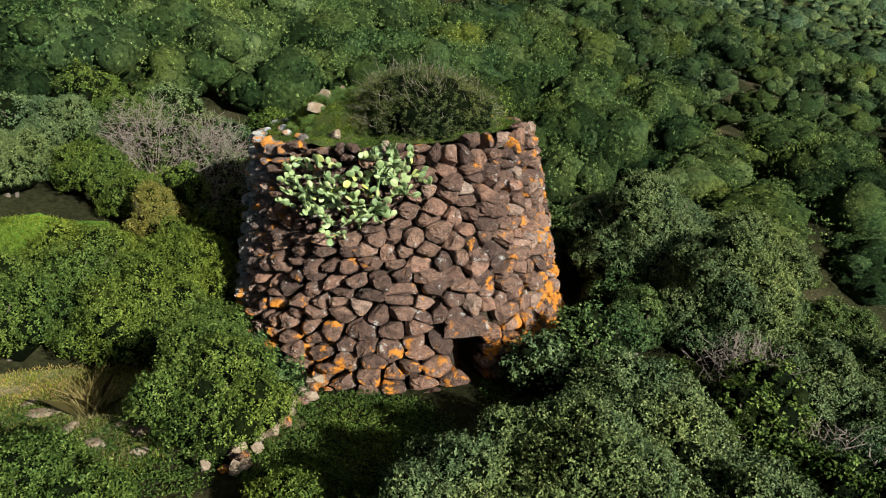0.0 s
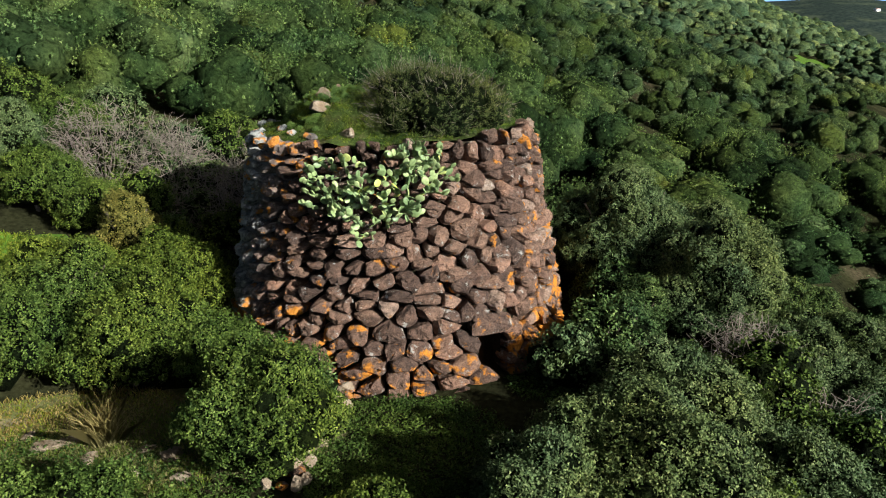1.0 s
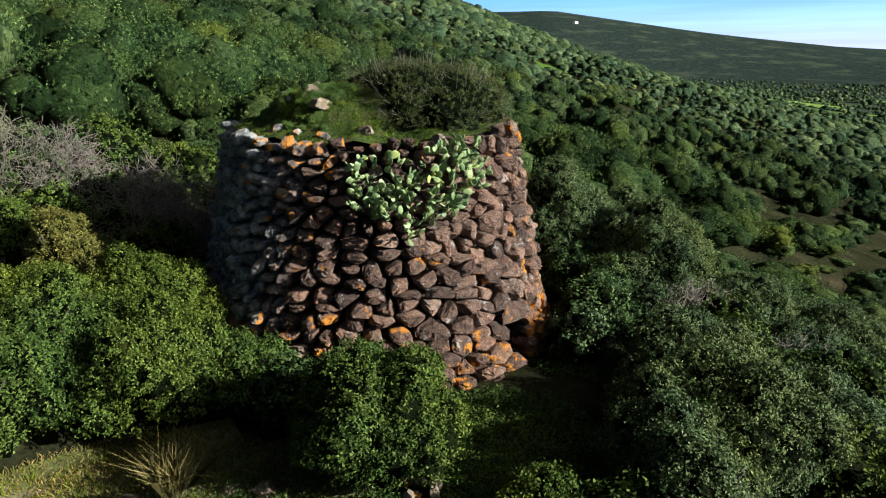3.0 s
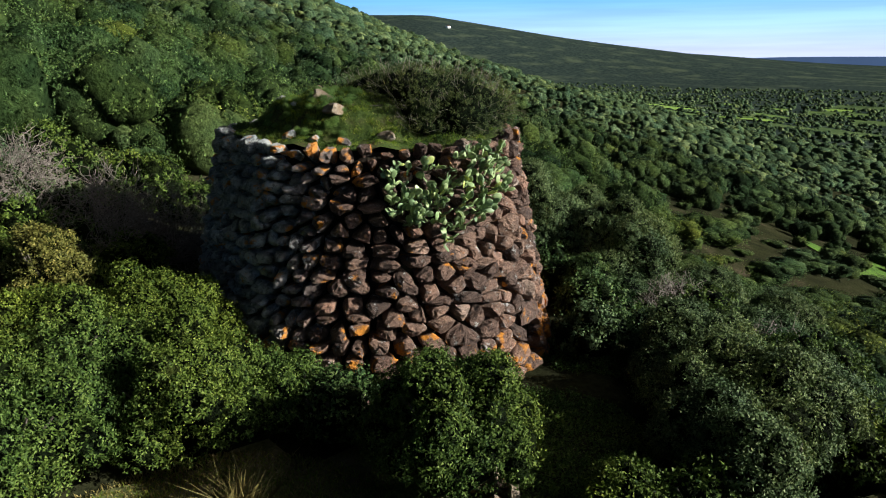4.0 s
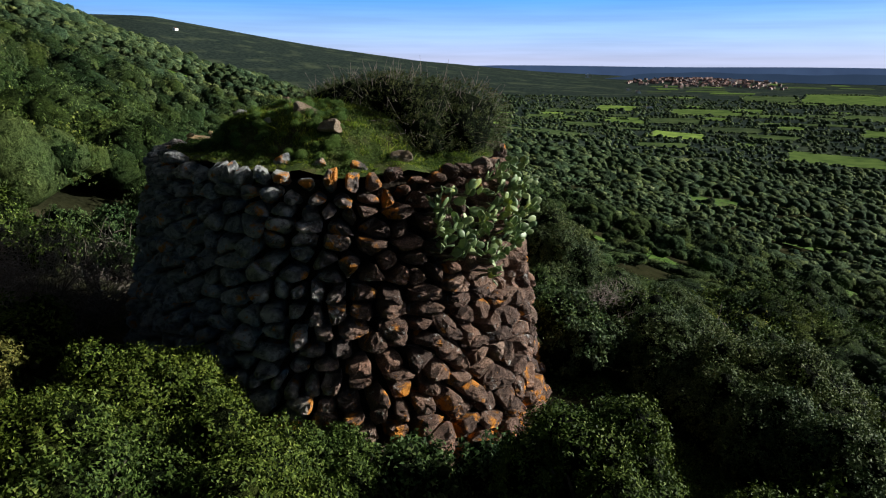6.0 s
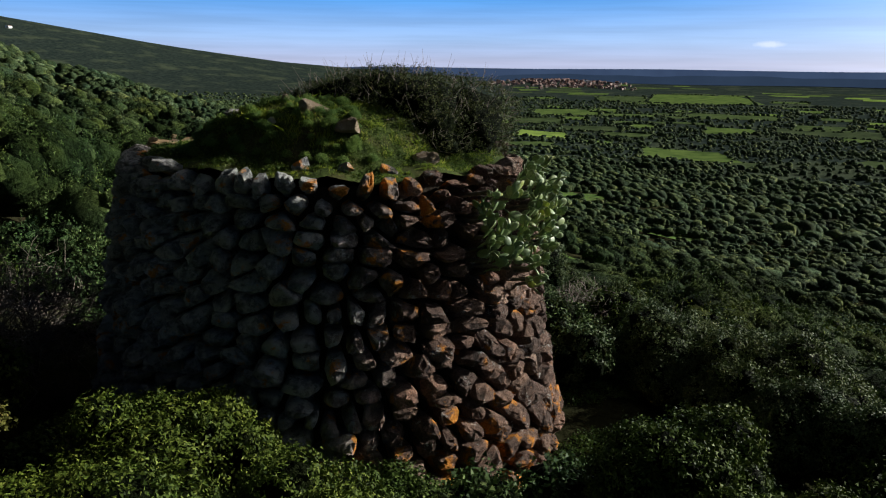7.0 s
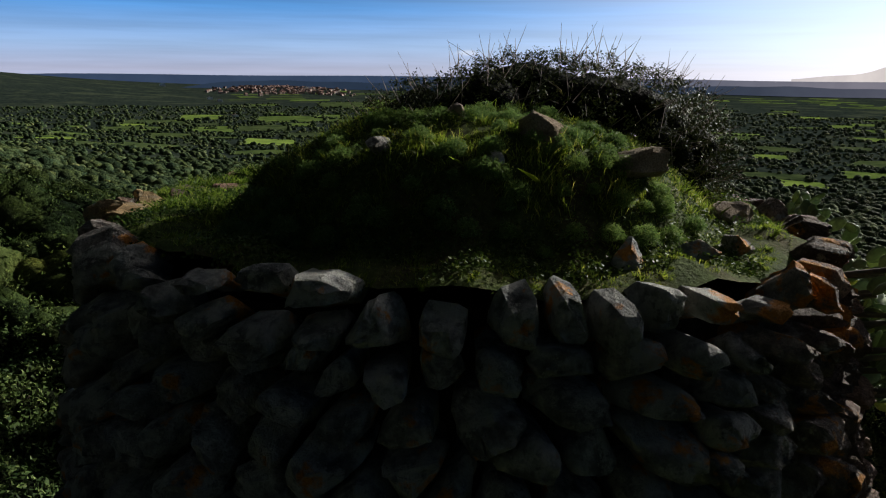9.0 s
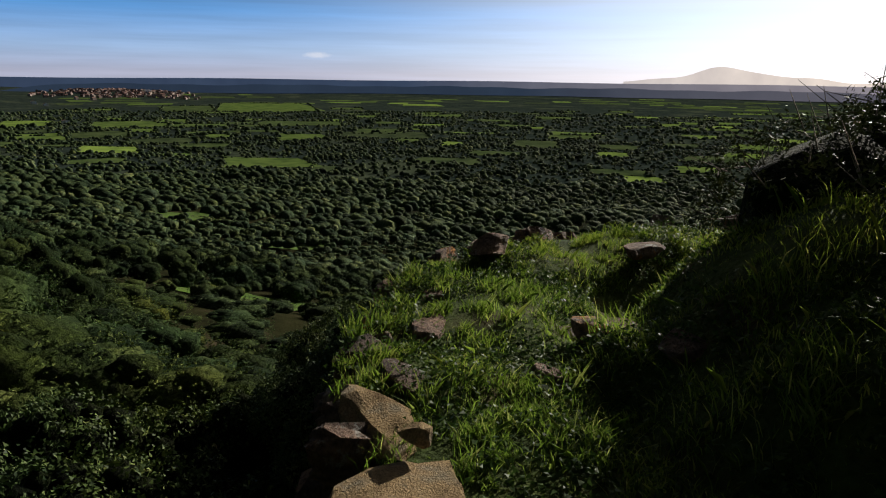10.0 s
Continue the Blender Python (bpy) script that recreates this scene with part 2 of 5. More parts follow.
def earth_mat(name, c1, c2, c3, scale):
    m, n, l, s = mat(name)
    geo = n.new("ShaderNodeNewGeometry")
    t1, t2 = tex(n, l, "Noise", scale, geo.outputs["Position"], 5), tex(n, l, "Noise", scale * 14, geo.outputs["Position"], 6)
    col = ramp(n, l, t1.outputs["Fac"], [(0.32, c1), (0.5, c2), (0.68, c3)])
    col = mix(n, l, 1.0, col, ramp(n, l, t2.outputs["Fac"], [(0.3, (0.55, 0.55, 0.55)), (0.7, (1.3, 1.3, 1.3))]), "MULTIPLY")
    l.new(col, s.inputs["Base Color"])
    s.inputs["Roughness"].default_value = 0.95
    s.inputs["Specular IOR Level"].default_value = 0.08
    relief(n, l, s, t2.outputs["Fac"], 0.8, 0.05)
    return m


EARTH = earth_mat("earth_fill", (0.018, 0.014, 0.01), (0.035, 0.027, 0.019), (0.03, 0.034, 0.014), 0.8)
PALE_STONE = earth_mat("pale_stone", (0.17, 0.12, 0.075), (0.27, 0.21, 0.15), (0.32, 0.27, 0.21), 4.0)
TURF = earth_mat("turf", (0.03, 0.05, 0.012), (0.06, 0.085, 0.02), (0.08, 0.065, 0.03), 1.2)


def ground_mat():
    m, n, l, s = mat("hillside")
    geo = n.new("ShaderNodeNewGeometry")
    pos = geo.outputs["Position"]
    sep = n.new("ShaderNodeSeparateXYZ")
    l.new(pos, sep.inputs[0])
    t1, t2 = tex(n, l, "Noise", 0.25, pos, 5), tex(n, l, "Noise", 6.0, pos, 6)
    near = ramp(n, l, t1.outputs["Fac"], [(0.35, (0.014, 0.015, 0.008)), (0.55, (0.025, 0.026, 0.012)), (0.7, (0.055, 0.045, 0.027))])
    near = mix(n, l, 1.0, near, ramp(n, l, t2.outputs["Fac"], [(0.3, (0.5, 0.5, 0.5)), (0.7, (1.4, 1.4, 1.4))]), "MULTIPLY")
    # the plain: woods and pasture in dull patches
    stands, grain = tex(n, l, "Noise", 0.009, pos, 5), tex(n, l, "Noise", 0.08, pos, 5)
    wood = ramp(n, l, grain.outputs["Fac"], [(0.35, (0.014, 0.022, 0.02)), (0.7, (0.042, 0.056, 0.046))])
    plain = mix(n, l, ramp(n, l, stands.outputs["Fac"], [(0.52, (0, 0, 0)), (0.66, (0.55, 0.55, 0.55))]), wood, (0.085, 0.105, 0.06))
    far = n.new("ShaderNodeVectorMath")
    far.operation = "LENGTH"
    l.new(pos, far.inputs[0])
    drop = n.new("ShaderNodeMapRange")
    l.new(far.outputs["Value"], drop.inputs[0])
    drop.inputs[1].default_value, drop.inputs[2].default_value = 350, 600
    col = mix(n, l, drop.outputs[0], near, plain)
    l.new(col, s.inputs["Base Color"])
    s.inputs["Roughness"].default_value = 1.0
    s.inputs["Specular IOR Level"].default_value = 0.0
    relief(n, l, s, t2.outputs["Fac"], 0.7, 0.08)
    return m


GROUND = ground_mat()


def field_mat():
    """Pasture and crops: each field its own green, streaked and patchy."""
    m, n, l, s = mat("pasture")
    geo, obj = n.new("ShaderNodeNewGeometry"), n.new("ShaderNodeObjectInfo")
    t = tex(n, l, "Noise", 0.035, geo.outputs["Position"], 5)
    one = ramp(n, l, obj.outputs["Random"], [(0.0, (0.055, 0.075, 0.04)), (0.4, (0.085, 0.125, 0.045)), (0.75, (0.125, 0.19, 0.05)), (1.0, (0.2, 0.29, 0.07))])
    l.new(mix(n, l, 1.0, one, ramp(n, l, t.outputs["Fac"], [(0.35, (0.55, 0.6, 0.6)), (0.62, (1.15, 1.12, 1.0))]), "MULTIPLY"), s.inputs["Base Color"])
    s.inputs["Roughness"].default_value = 1.0
    s.inputs["Specular IOR Level"].default_value = 0.0
    return m


def plain_mat(name, c1, c2, scale, rough=0.8):
    m, n, l, s = mat(name)
    geo = n.new("ShaderNodeNewGeometry")
    t = tex(n, l, "Noise", scale, geo.outputs["Position"], 5)
    l.new(ramp(n, l, t.outputs["Fac"], [(0.3, c1), (0.7, c2)]), s.inputs["Base Color"])
    s.inputs["Roughness"].default_value = rough
    return m


def pad_mat():
    """Waxy cactus skin, each pad with its own green, some young and yellow."""
    m, n, l, s = mat("cactus_skin")
    geo, obj = n.new("ShaderNodeNewGeometry"), n.new("ShaderNodeObjectInfo")
    t = tex(n, l, "Noise", 14.0, geo.outputs["Position"], 5)
    one = ramp(n, l, obj.outputs["Random"], [(0.0, (0.1, 0.16, 0.07)), (0.5, (0.2, 0.275, 0.115)), (0.93, (0.31, 0.375, 0.17)), (1.0, (0.46, 0.5, 0.1))])
    l.new(mix(n, l, 1.0, one, ramp(n, l, t.outputs["Fac"], [(0.3, (0.65, 0.65, 0.6)), (0.65, (1.15, 1.15, 1.1))]), "MULTIPLY"), s.inputs["Base Color"])
    s.inputs["Roughness"].default_value = 0.5
    relief(n, l, s, t.outputs["Fac"], 0.3, 0.01)
    return m


PAD = pad_mat()
HOUSE_WALL = plain_mat("house_walls", (0.14, 0.085, 0.07), (0.34, 0.27, 0.24), 0.03)
HOUSE_ROOF = plain_mat("tiled_roofs", (0.13, 0.055, 0.04), (0.22, 0.1, 0.075), 0.03)


# ---- builders ----
def mesh_of(name, verts, faces, mats, index=None, smooth=True):
    """A mesh from arrays: faces is a list of index arrays, each (n, corners); index gives each array's material slot."""
    me = bpy.data.meshes.new(name)
    verts = np.asarray(verts, dtype=np.float32)
    me.vertices.add(len(verts))
    me.vertices.foreach_set("co", verts.ravel())
    flat = np.concatenate([f.ravel() for f in faces]).astype(np.int32)
    size = np.concatenate([np.full(len(f), f.shape[1], dtype=np.int32) for f in faces])
    me.loops.add(len(flat))
    me.loops.foreach_set("vertex_index", flat)
    me.polygons.add(len(size))
    me.polygons.foreach_set("loop_start", np.concatenate([[0], np.cumsum(size)[:-1]]).astype(np.int32))
    me.polygons.foreach_set("use_smooth", np.full(len(size), smooth))
    for m in mats:
        me.materials.append(m)
    if index:
        me.polygons.foreach_set("material_index", np.concatenate([np.full(len(f), i, dtype=np.int32) for f, i in zip(faces, index)]))
    me.update(calc_edges=True)
    me.validate()
    return me


def child(name, me, parent, label=""):
    ob = new(name, me)
    ob.parent = parent
    return tagged(ob, label)


def unit_ball(level):
    bm = bmesh.new()
    bmesh.ops.create_icosphere(bm, subdivisions=level, radius=1.0)
    v = np.array([x.co[:] for x in bm.verts])
    f = np.array([[x.index for x in y.verts] for y in bm.faces])
    bm.free()
    return v, f


BALL1, BALL2, BALL3 = unit_ball(1), unit_ball(2), unit_ball(3)


def leaf_quads(rng, centre, normal, length, width, spread=0.5):
    """Pointed leaves round the given centres, lying across the normals, more or less."""
    n = len(centre)
    up = normal + rng.normal(size=(n, 3)) * spread
    up /= np.linalg.norm(up, axis=1)[:, None] + 1e-6
    d = np.cross(up, rng.normal(size=(n, 3)))
    d /= np.linalg.norm(d, axis=1)[:, None] + 1e-6
    s = np.cross(up, d)
    ln = (length * rng.uniform(0.6, 1.3, n))[:, None]
    wd = (width * rng.uniform(0.6, 1.3, n))[:, None]
    v = np.stack([centre - d * ln * 0.4 - s * wd * 0.5, centre - d * ln * 0.25 + s * wd * 0.5, centre + d * ln * 0.6], axis=1)
    return v.reshape(-1, 3), np.arange(3 * n).reshape(-1, 3)


def sprigs(rng, p, d, each, size):
    """Leaf places in small tufts round twig ends."""
    n = len(p)
    turn = d + rng.normal(size=(n, 3)) * 0.35
    turn /= np.linalg.norm(turn, axis=1)[:, None]
    q = np.repeat(p, each, axis=0) + rng.normal(size=(n * each, 3)) * size * 0.5 + np.repeat(turn, each, axis=0) * rng.uniform(-0.3, 1.0, (n * each, 1)) * size
    return q, np.repeat(turn, each, axis=0)


def scatter_on(rng, lobes, count, low=-0.35, thick=(0.82, 1.04)):
    """Points and normals on the outside of a heap of ellipsoids (rows of centre and radii)."""
    w = (lobes[:, 3] * lobes[:, 4]) ** 1.0
    k = rng.choice(len(lobes), size=int(count * 2.6), p=w / w.sum())
    d = rng.normal(size=(len(k), 3))
    d /= np.linalg.norm(d, axis=1)[:, None]
    keep = d[:, 2] > low
    k, d = k[keep], d[keep]
    p = lobes[k, :3] + d * lobes[k, 3:] * rng.uniform(*thick, len(k))[:, None]
    inside = np.zeros(len(p), bool)
    for j, L in enumerate(lobes):
        q = (p - L[:3]) / L[3:]
        inside |= ((q ** 2).sum(1) < 0.72) & (k != j)
    p, d = p[~inside][:count], d[~inside][:count]
    return p, d


def lobes_for(rng, radius, height, count):
    """Lobes of one bushy crown standing on the ground at the origin."""
    rows = [(0, 0, height * 0.4, radius * 0.74, radius * 0.74, height * 0.46)]
    fine = (14 / count) ** 0.42
    for i in range(count):
        a = rng.uniform(0, 2 * math.pi)
        q = 0.8 * math.sqrt(rng.uniform(0.02, 1))
        r = radius * rng.uniform(0.24, 0.42) * fine
        h = height * (0.12 + 0.7 * (1 - q * q) + rng.uniform(-0.08, 0.12))
        rows.append((math.cos(a) * radius * q, math.sin(a) * radius * q, h, r, r, r * rng.uniform(0.8, 1.15)))
    return np.array(rows)


def crown_mesh(name, rng, lobes, count, length, width, leaf, low=-0.4):
    p, d = scatter_on(rng, lobes, count // 13, low, (0.86, 1.08))
    p, d = sprigs(rng, p, d, 13, length * 1.35)
    v, f = leaf_quads(rng, p, d, length, width, 0.5)
    vs, fs, at = [v], [f], len(v)
    # dark core balls stand in for the crown's inner shade
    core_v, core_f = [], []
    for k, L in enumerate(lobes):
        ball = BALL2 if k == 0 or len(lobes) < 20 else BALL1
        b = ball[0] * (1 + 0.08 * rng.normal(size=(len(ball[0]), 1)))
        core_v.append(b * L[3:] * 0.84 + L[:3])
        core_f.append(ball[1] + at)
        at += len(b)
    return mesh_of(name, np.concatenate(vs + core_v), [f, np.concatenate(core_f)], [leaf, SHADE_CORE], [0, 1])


def tube(p, q, r1, r2, sides=6):
    """A tapered limb between two points: verts and quads."""
    p, q = np.array(p, float), np.array(q, float)
    d = (q - p) / np.linalg.norm(q - p)
    u = np.cross(d, (0.3, 0.9, 0.31))
    u /= np.linalg.norm(u)
    w = np.cross(d, u)
    a = np.linspace(0, 2 * math.pi, sides, endpoint=False)
    ring = np.cos(a)[:, None] * u + np.sin(a)[:, None] * w
    v = np.concatenate([p + ring * r1, q + ring * r2])
    i = np.arange(sides)
    j = (i + 1) % sides
    return v, np.stack([i, j, j + sides, i + sides], axis=1)


def joined(pieces):
    vs, fs, at = [], [], 0
    for v, f in pieces:
        vs.append(v)
        fs.append(f + at)
        at += len(v)
    return np.concatenate(vs), np.concatenate(fs)


def limbs_mesh(name, rng, radius, height, count=6):
    pieces = []
    for i in range(count):
        a = rng.uniform(0, 2 * math.pi)
        foot = (math.cos(a) * 0.12, math.sin(a) * 0.12, -0.6)
        knee = np.array((math.cos(a) * radius * 0.25, math.sin(a) * radius * 0.25, height * 0.35))
        pieces.append(tube(foot, knee, 0.09, 0.06))
        for k in range(2):
            b = a + rng.uniform(-0.7, 0.7)
            tip = (math.cos(b) * radius * 0.6, math.sin(b) * radius * 0.6, height * rng.uniform(0.55, 0.8))
            pieces.append(tube(knee, tip, 0.055, 0.02))
    v, f = joined(pieces)
    return mesh_of(name, v, [f], [BARK])


# ---- ground ----
TX, TY = -1.72, 23.28
FOOT = 1.1
FALL = np.array((math.sin(radians(131)), math.cos(radians(131))))


def smooth01(v, a, b):
    t = np.clip((v - a) / (b - a), 0, 1)
    return t * t * (3 - 2 * t)


def ground(x, y):
    """Height of the land: a hillside falling to the south-east, the plain below it, a far ridge to the north-east."""
    x, y = np.asarray(x, float), np.asarray(y, float)
    dx, dy = x - TX, y - TY
    u = dx * FALL[0] + dy * FALL[1]
    r = np.hypot(dx, dy)
    head = np.degrees(np.arctan2(dx, dy))
    down = np.maximum(u - 7.0, 0)
    up = np.maximum(-u - 4.0, 0)
    z = FOOT - 95.0 * (1 - np.exp(-0.39 * down / 95.0)) + 0.40 * up - 0.03 * np.clip(u, -4, 7)
    z = z - 3.0 * np.exp(-((x - 27) / 12) ** 2 - ((y - 28) / 9) ** 2)
    z = z + 0.35 * np.sin(x * 0.21 + 1.0) * np.sin(y * 0.17) * smooth01(r, 8, 25)
    z = z + 3.0 * np.sin(x * 0.021 + 0.7) * np.sin(y * 0.026 + 0.4) * smooth01(r, 60, 200)
    # level out into the plain, and round off the hilltop
    plain = -92.0 + 2.5 * np.sin(x * 0.006) * np.sin(y * 0.005 + 1.0)
    z = plain + 6.0 * np.logaddexp(0, (z - plain) / 6.0)
    top = 150.0
    z = top - 18.0 * np.logaddexp(0, (top - z) / 18.0)
    far = smooth01(r, 700, 2600)
    ridge = 285.0 * np.clip((75 - head) / 38, 0, 1) ** 1.5 * smooth01(r, 1600, 3600)
    ridge = np.minimum(ridge, 290.0)
    z = z * (1 - far) + (plain + ridge) * far
    z = z + 22.0 * np.exp(-((x - 3430) / 260) ** 2 - ((y - 760) / 320) ** 2)
    return z


rings = np.concatenate([np.linspace(0.5, 40, 50), np.geomspace(41, 4950, 130)])
spokes = np.radians(np.linspace(0, 360, 271)[:-1])
gx = TX + rings[:, None] * np.sin(spokes)[None, :]
gy = TY + rings[:, None] * np.cos(spokes)[None, :]
gv = np.stack([gx, gy, ground(gx, gy)], axis=2).reshape(-1, 3)
i, j = np.meshgrid(np.arange(len(rings) - 1), np.arange(270), indexing="ij")
k = (j + 1) % 270
gf = np.stack([i * 270 + j, (i + 1) * 270 + j, (i + 1) * 270 + k, i * 270 + k], axis=2).reshape(-1, 4)
land = new("ground", mesh_of("ground", gv, [gf[:, ::-1]], [GROUND]))
tagged(land, "steep hillside of soil and turf falling to a plain of fields", "ground", kind="structure")

# ---- stone tower ----
def wall_radius(z, theta=0.0):
    """The wall leans in as it rises; its north side has settled inwards."""
    turned = np.mod(np.asarray(theta), 2 * math.pi)
    north = np.exp(-((turned - radians(170)) / radians(42)) ** 2)
    west = np.exp(-((turned - radians(270)) / radians(17)) ** 2)
    east = np.exp(-((turned - radians(82)) / radians(26)) ** 2)
    return 5.79 - 0.195 * z - 0.42 * north - 0.26 * west - 0.2 * east * np.clip((6.0 - z) / 4.0, 0, 1)


tower = tagged(new("stone_tower"), "ruined round tower of rough basalt boulders with orange lichen", "tower")
tower.location = (TX, TY, FOOT)
DOOR = (radians(22.0), radians(28.5), 0.9, 2.25)
WRAP = 5.0


def wall_point(theta, z, out=0.0):
    """A place on the wall: theta from the south towards the east."""
    r = wall_radius(z, theta) + out
    return np.stack([r * np.sin(theta), -r * np.cos(theta), z - FOOT], axis=-1)


FLAT = np.array((1.0, 1.28))


def cell(seed, others):
    """The part of a square round the seed that lies nearer to it than to the others, heights counting for more."""
    poly = [seed + np.array(c) for c in ((-0.9, -0.6), (0.9, -0.6), (0.9, 0.6), (-0.9, 0.6))]
    for o in others:
        mid, nrm = (seed + o) / 2, (o - seed) * FLAT ** 2
        out = []
        for a, b in zip(poly, poly[1:] + poly[:1]):
            da, db = (a - mid) @ nrm, (b - mid) @ nrm
            if da <= 0:
                out.append(a)
            if da * db < 0:
                out.append(a + (b - a) * da / (da - db))
        poly = out
    return np.array(poly)


def rounded(poly, gap):
    """The polygon shrunk by the gap, with cut corners."""
    c = poly.mean(0)
    d = poly - c
    q = c + d * (1 - gap / np.linalg.norm(d, axis=1))[:, None]
    nxt = np.roll(q, -1, axis=0)
    return np.stack([q * 0.8 + nxt * 0.2, q * 0.22 + nxt * 0.78], axis=1).reshape(-1, 2)


def boulder(rng, outline, bulge, proud, bed=-0.5, skew=0.22, sink=0.0):
    """A stone with that outline on the unrolled wall, bedded deep and rounded in front: world verts and faces."""
    n = len(outline)
    c = outline.mean(0)
    tilt = rng.normal(size=2) * skew
    top = rng.normal(size=2) * 0.05
    lump = 1 + rng.normal(size=(n, 1)) * 0.05
    vs = []
    rings = ((bed, 0.86), (-0.05, 1.0), (bulge * 0.5, rng.uniform(0.94, 0.99)), (bulge * 0.86, rng.uniform(0.74, 0.84)), (bulge, rng.uniform(0.38, 0.52)))
    for k, (depth, scale) in enumerate(rings):
        ring = c + (outline - c) * scale * lump * (1 + rng.normal(size=(n, 1)) * 0.03) + top * (depth > 0) - np.array((0, sink)) * (k == 0)
        out = proud + depth + ((outline - c) @ tilt) * scale * (depth > 0) + rng.normal(size=n) * 0.022
        vs.append(wall_point(ring[:, 0] / WRAP, ring[:, 1], out))
    vs.append(wall_point(np.array([c[0] / WRAP]), c[1:2], proud + bulge * rng.uniform(0.95, 1.1)))
    i = np.arange(n)
    j = (i + 1) % n
    quads = np.concatenate([np.stack([i + n * k, j + n * k, j + n * (k + 1), i + n * (k + 1)], axis=1) for k in range(4)])
    tris = np.stack([i + 4 * n, j + 4 * n, np.full(n, 5 * n)], axis=1)
    return np.concatenate(vs), quads, tris


def rim_height(s):
    """Height of the wall's top along the unrolled wall."""
    a = np.mod(np.asarray(s) / WRAP, 2 * math.pi)
    return 7.58 + 0.22 * np.exp(-((a - radians(250)) / radians(65)) ** 2) + 0.07 * np.sin(np.asarray(s) * 2.1)


rng = np.random.default_rng(7)
seeds, z = [], 0.55
while z < 8.1:
    large = 1.18 if z < 3.0 else (1.0 if z < 6.6 else 0.86)
    h = rng.uniform(0.28, 0.39) * large
    s = rng.uniform(0, 0.6)
    end = s + 2 * math.pi * WRAP - 0.3
    while s < end:
        w = rng.choice((0.36, 0.54, 0.72, 0.98), p=(0.2, 0.34, 0.31, 0.15)) * rng.uniform(0.85, 1.15) * large
        w = min(w, 0.6) if z > 6.9 else w
        a = (s + w / 2) / WRAP
        p = np.array((s + w / 2, z + h / 2 + rng.uniform(-0.09, 0.09) + 0.06 * math.sin(s * 1.3 + z)))
        d = (a + math.pi) % (2 * math.pi) - math.pi
        if not (DOOR[0] - 0.02 < d < DOOR[1] + 0.02 and z + h / 2 < DOOR[3] + 0.1) and p[1] < rim_height(p[0]) - 0.12:
            seeds.append(p)
        s += w
    z += h
lintel_at = np.array((radians(25) * WRAP, 2.52))
seeds = [p for p in seeds if not (abs(p[0] - lintel_at[0]) < 0.74 and abs(p[1] - lintel_at[1]) < 0.34)]
seeds = np.array(seeds)
turn = np.array((2 * math.pi * WRAP, 0))
above = seeds[seeds[:, 1] > 6.8]
above = np.stack([above[:, 0], 2 * (rim_height(above[:, 0]) + rng.uniform(-0.1, 0.14, len(above))) - above[:, 1]], axis=1)
ring3 = np.concatenate([above, seeds, seeds + turn, seeds - turn, [lintel_at + (dx, 0) for dx in (-0.56, -0.2, 0.2, 0.56)],
                        [((DOOR[0] + DOOR[1]) / 2 * WRAP, zz) for zz in (1.0, 1.35, 1.7, 2.05)]])
STONE_JOBS = []
for p in seeds:
    dist = np.abs(ring3 - p)
    near = ring3[(dist[:, 0] < 1.5) & (dist[:, 1] < 1.1) & (dist.sum(1) > 1e-6)]
    poly = cell(p, near)
    if len(poly) < 3:
        continue
    side = math.degrees(p[0] / WRAP) % 360
    loose = 0.02 if 180 < side < 290 else (0.04 if side >= 290 and side < 345 else 0.0)
    gap = rng.uniform(0.025, 0.065) + loose + (0.04 if p[1] > rim_height(p[0]) - 0.5 else 0)
    STONE_JOBS.append((rounded(poly, gap), rng.uniform(0.13, 0.25) + loose * 1.6, rng.uniform(-0.10, 0.07), 0.22))
box = np.array([(-0.68, -0.27), (0.66, -0.29), (0.7, 0.1), (0.3, 0.26), (-0.25, 0.3), (-0.64, 0.2)]) + lintel_at
STONE_JOBS.append((rounded(box, 0.02), 0.13, 0.02, 0.03))

joined_v, joined_q, joined_t, at, singles = [], [], [], 0, 0
for outline, bulge, proud, skew in STONE_JOBS:
    c = outline.mean(0)
    on_rim = c[1] > rim_height(c[0]) - 0.55
    v, q, t = boulder(rng, outline, bulge, proud, -0.3 if on_rim else -0.5, skew, 0.14 if on_rim else 0.0)
    a = math.degrees(c[0] / WRAP) % 360
    if 272 < a < 360 and 2.2 < c[1] < 7.2 and singles < 300:
        singles += 1
        m = v.mean(0)
        ob = child("boulder", mesh_of("boulder", v - m, [q, t], [STONE], None, a < 300), tower)
        ob.location = m
    else:
        joined_v.append(v)
        joined_q.append(q + at)
        joined_t.append(t + at)
        at += len(v)
rest = child("masonry", mesh_of("masonry", np.concatenate(joined_v), [np.concatenate(joined_q), np.concatenate(joined_t)], [STONE], None, False), tower,
             "courses of brown basalt boulders crusted with lichen")
tagged(rest, kind="stuff")

# the packed core behind the boulders, open at the doorway
ct = np.radians(np.arange(0, 360, 2.0))
cz = np.arange(0.2, 7.5, 0.2)
cv = wall_point(ct[None, :] * np.ones((len(cz), 1)), cz[:, None] * np.ones((1, len(ct))), -0.42).reshape(-1, 3)
i, j = np.meshgrid(np.arange(len(cz) - 1), np.arange(len(ct)), indexing="ij")
k = (j + 1) % len(ct)
cf = np.stack([i * len(ct) + j, i * len(ct) + k, (i + 1) * len(ct) + k, (i + 1) * len(ct) + j], axis=2).reshape(-1, 4)
ok = ~((ct[j] >= DOOR[0] - 0.03) & (ct[j] < DOOR[1]) & (cz[i] < DOOR[3])).ravel()
child("core", mesh_of("core", cv, [cf[ok]], [EARTH]), tower, "dark earth packed between the stones")
bm = bmesh.new()
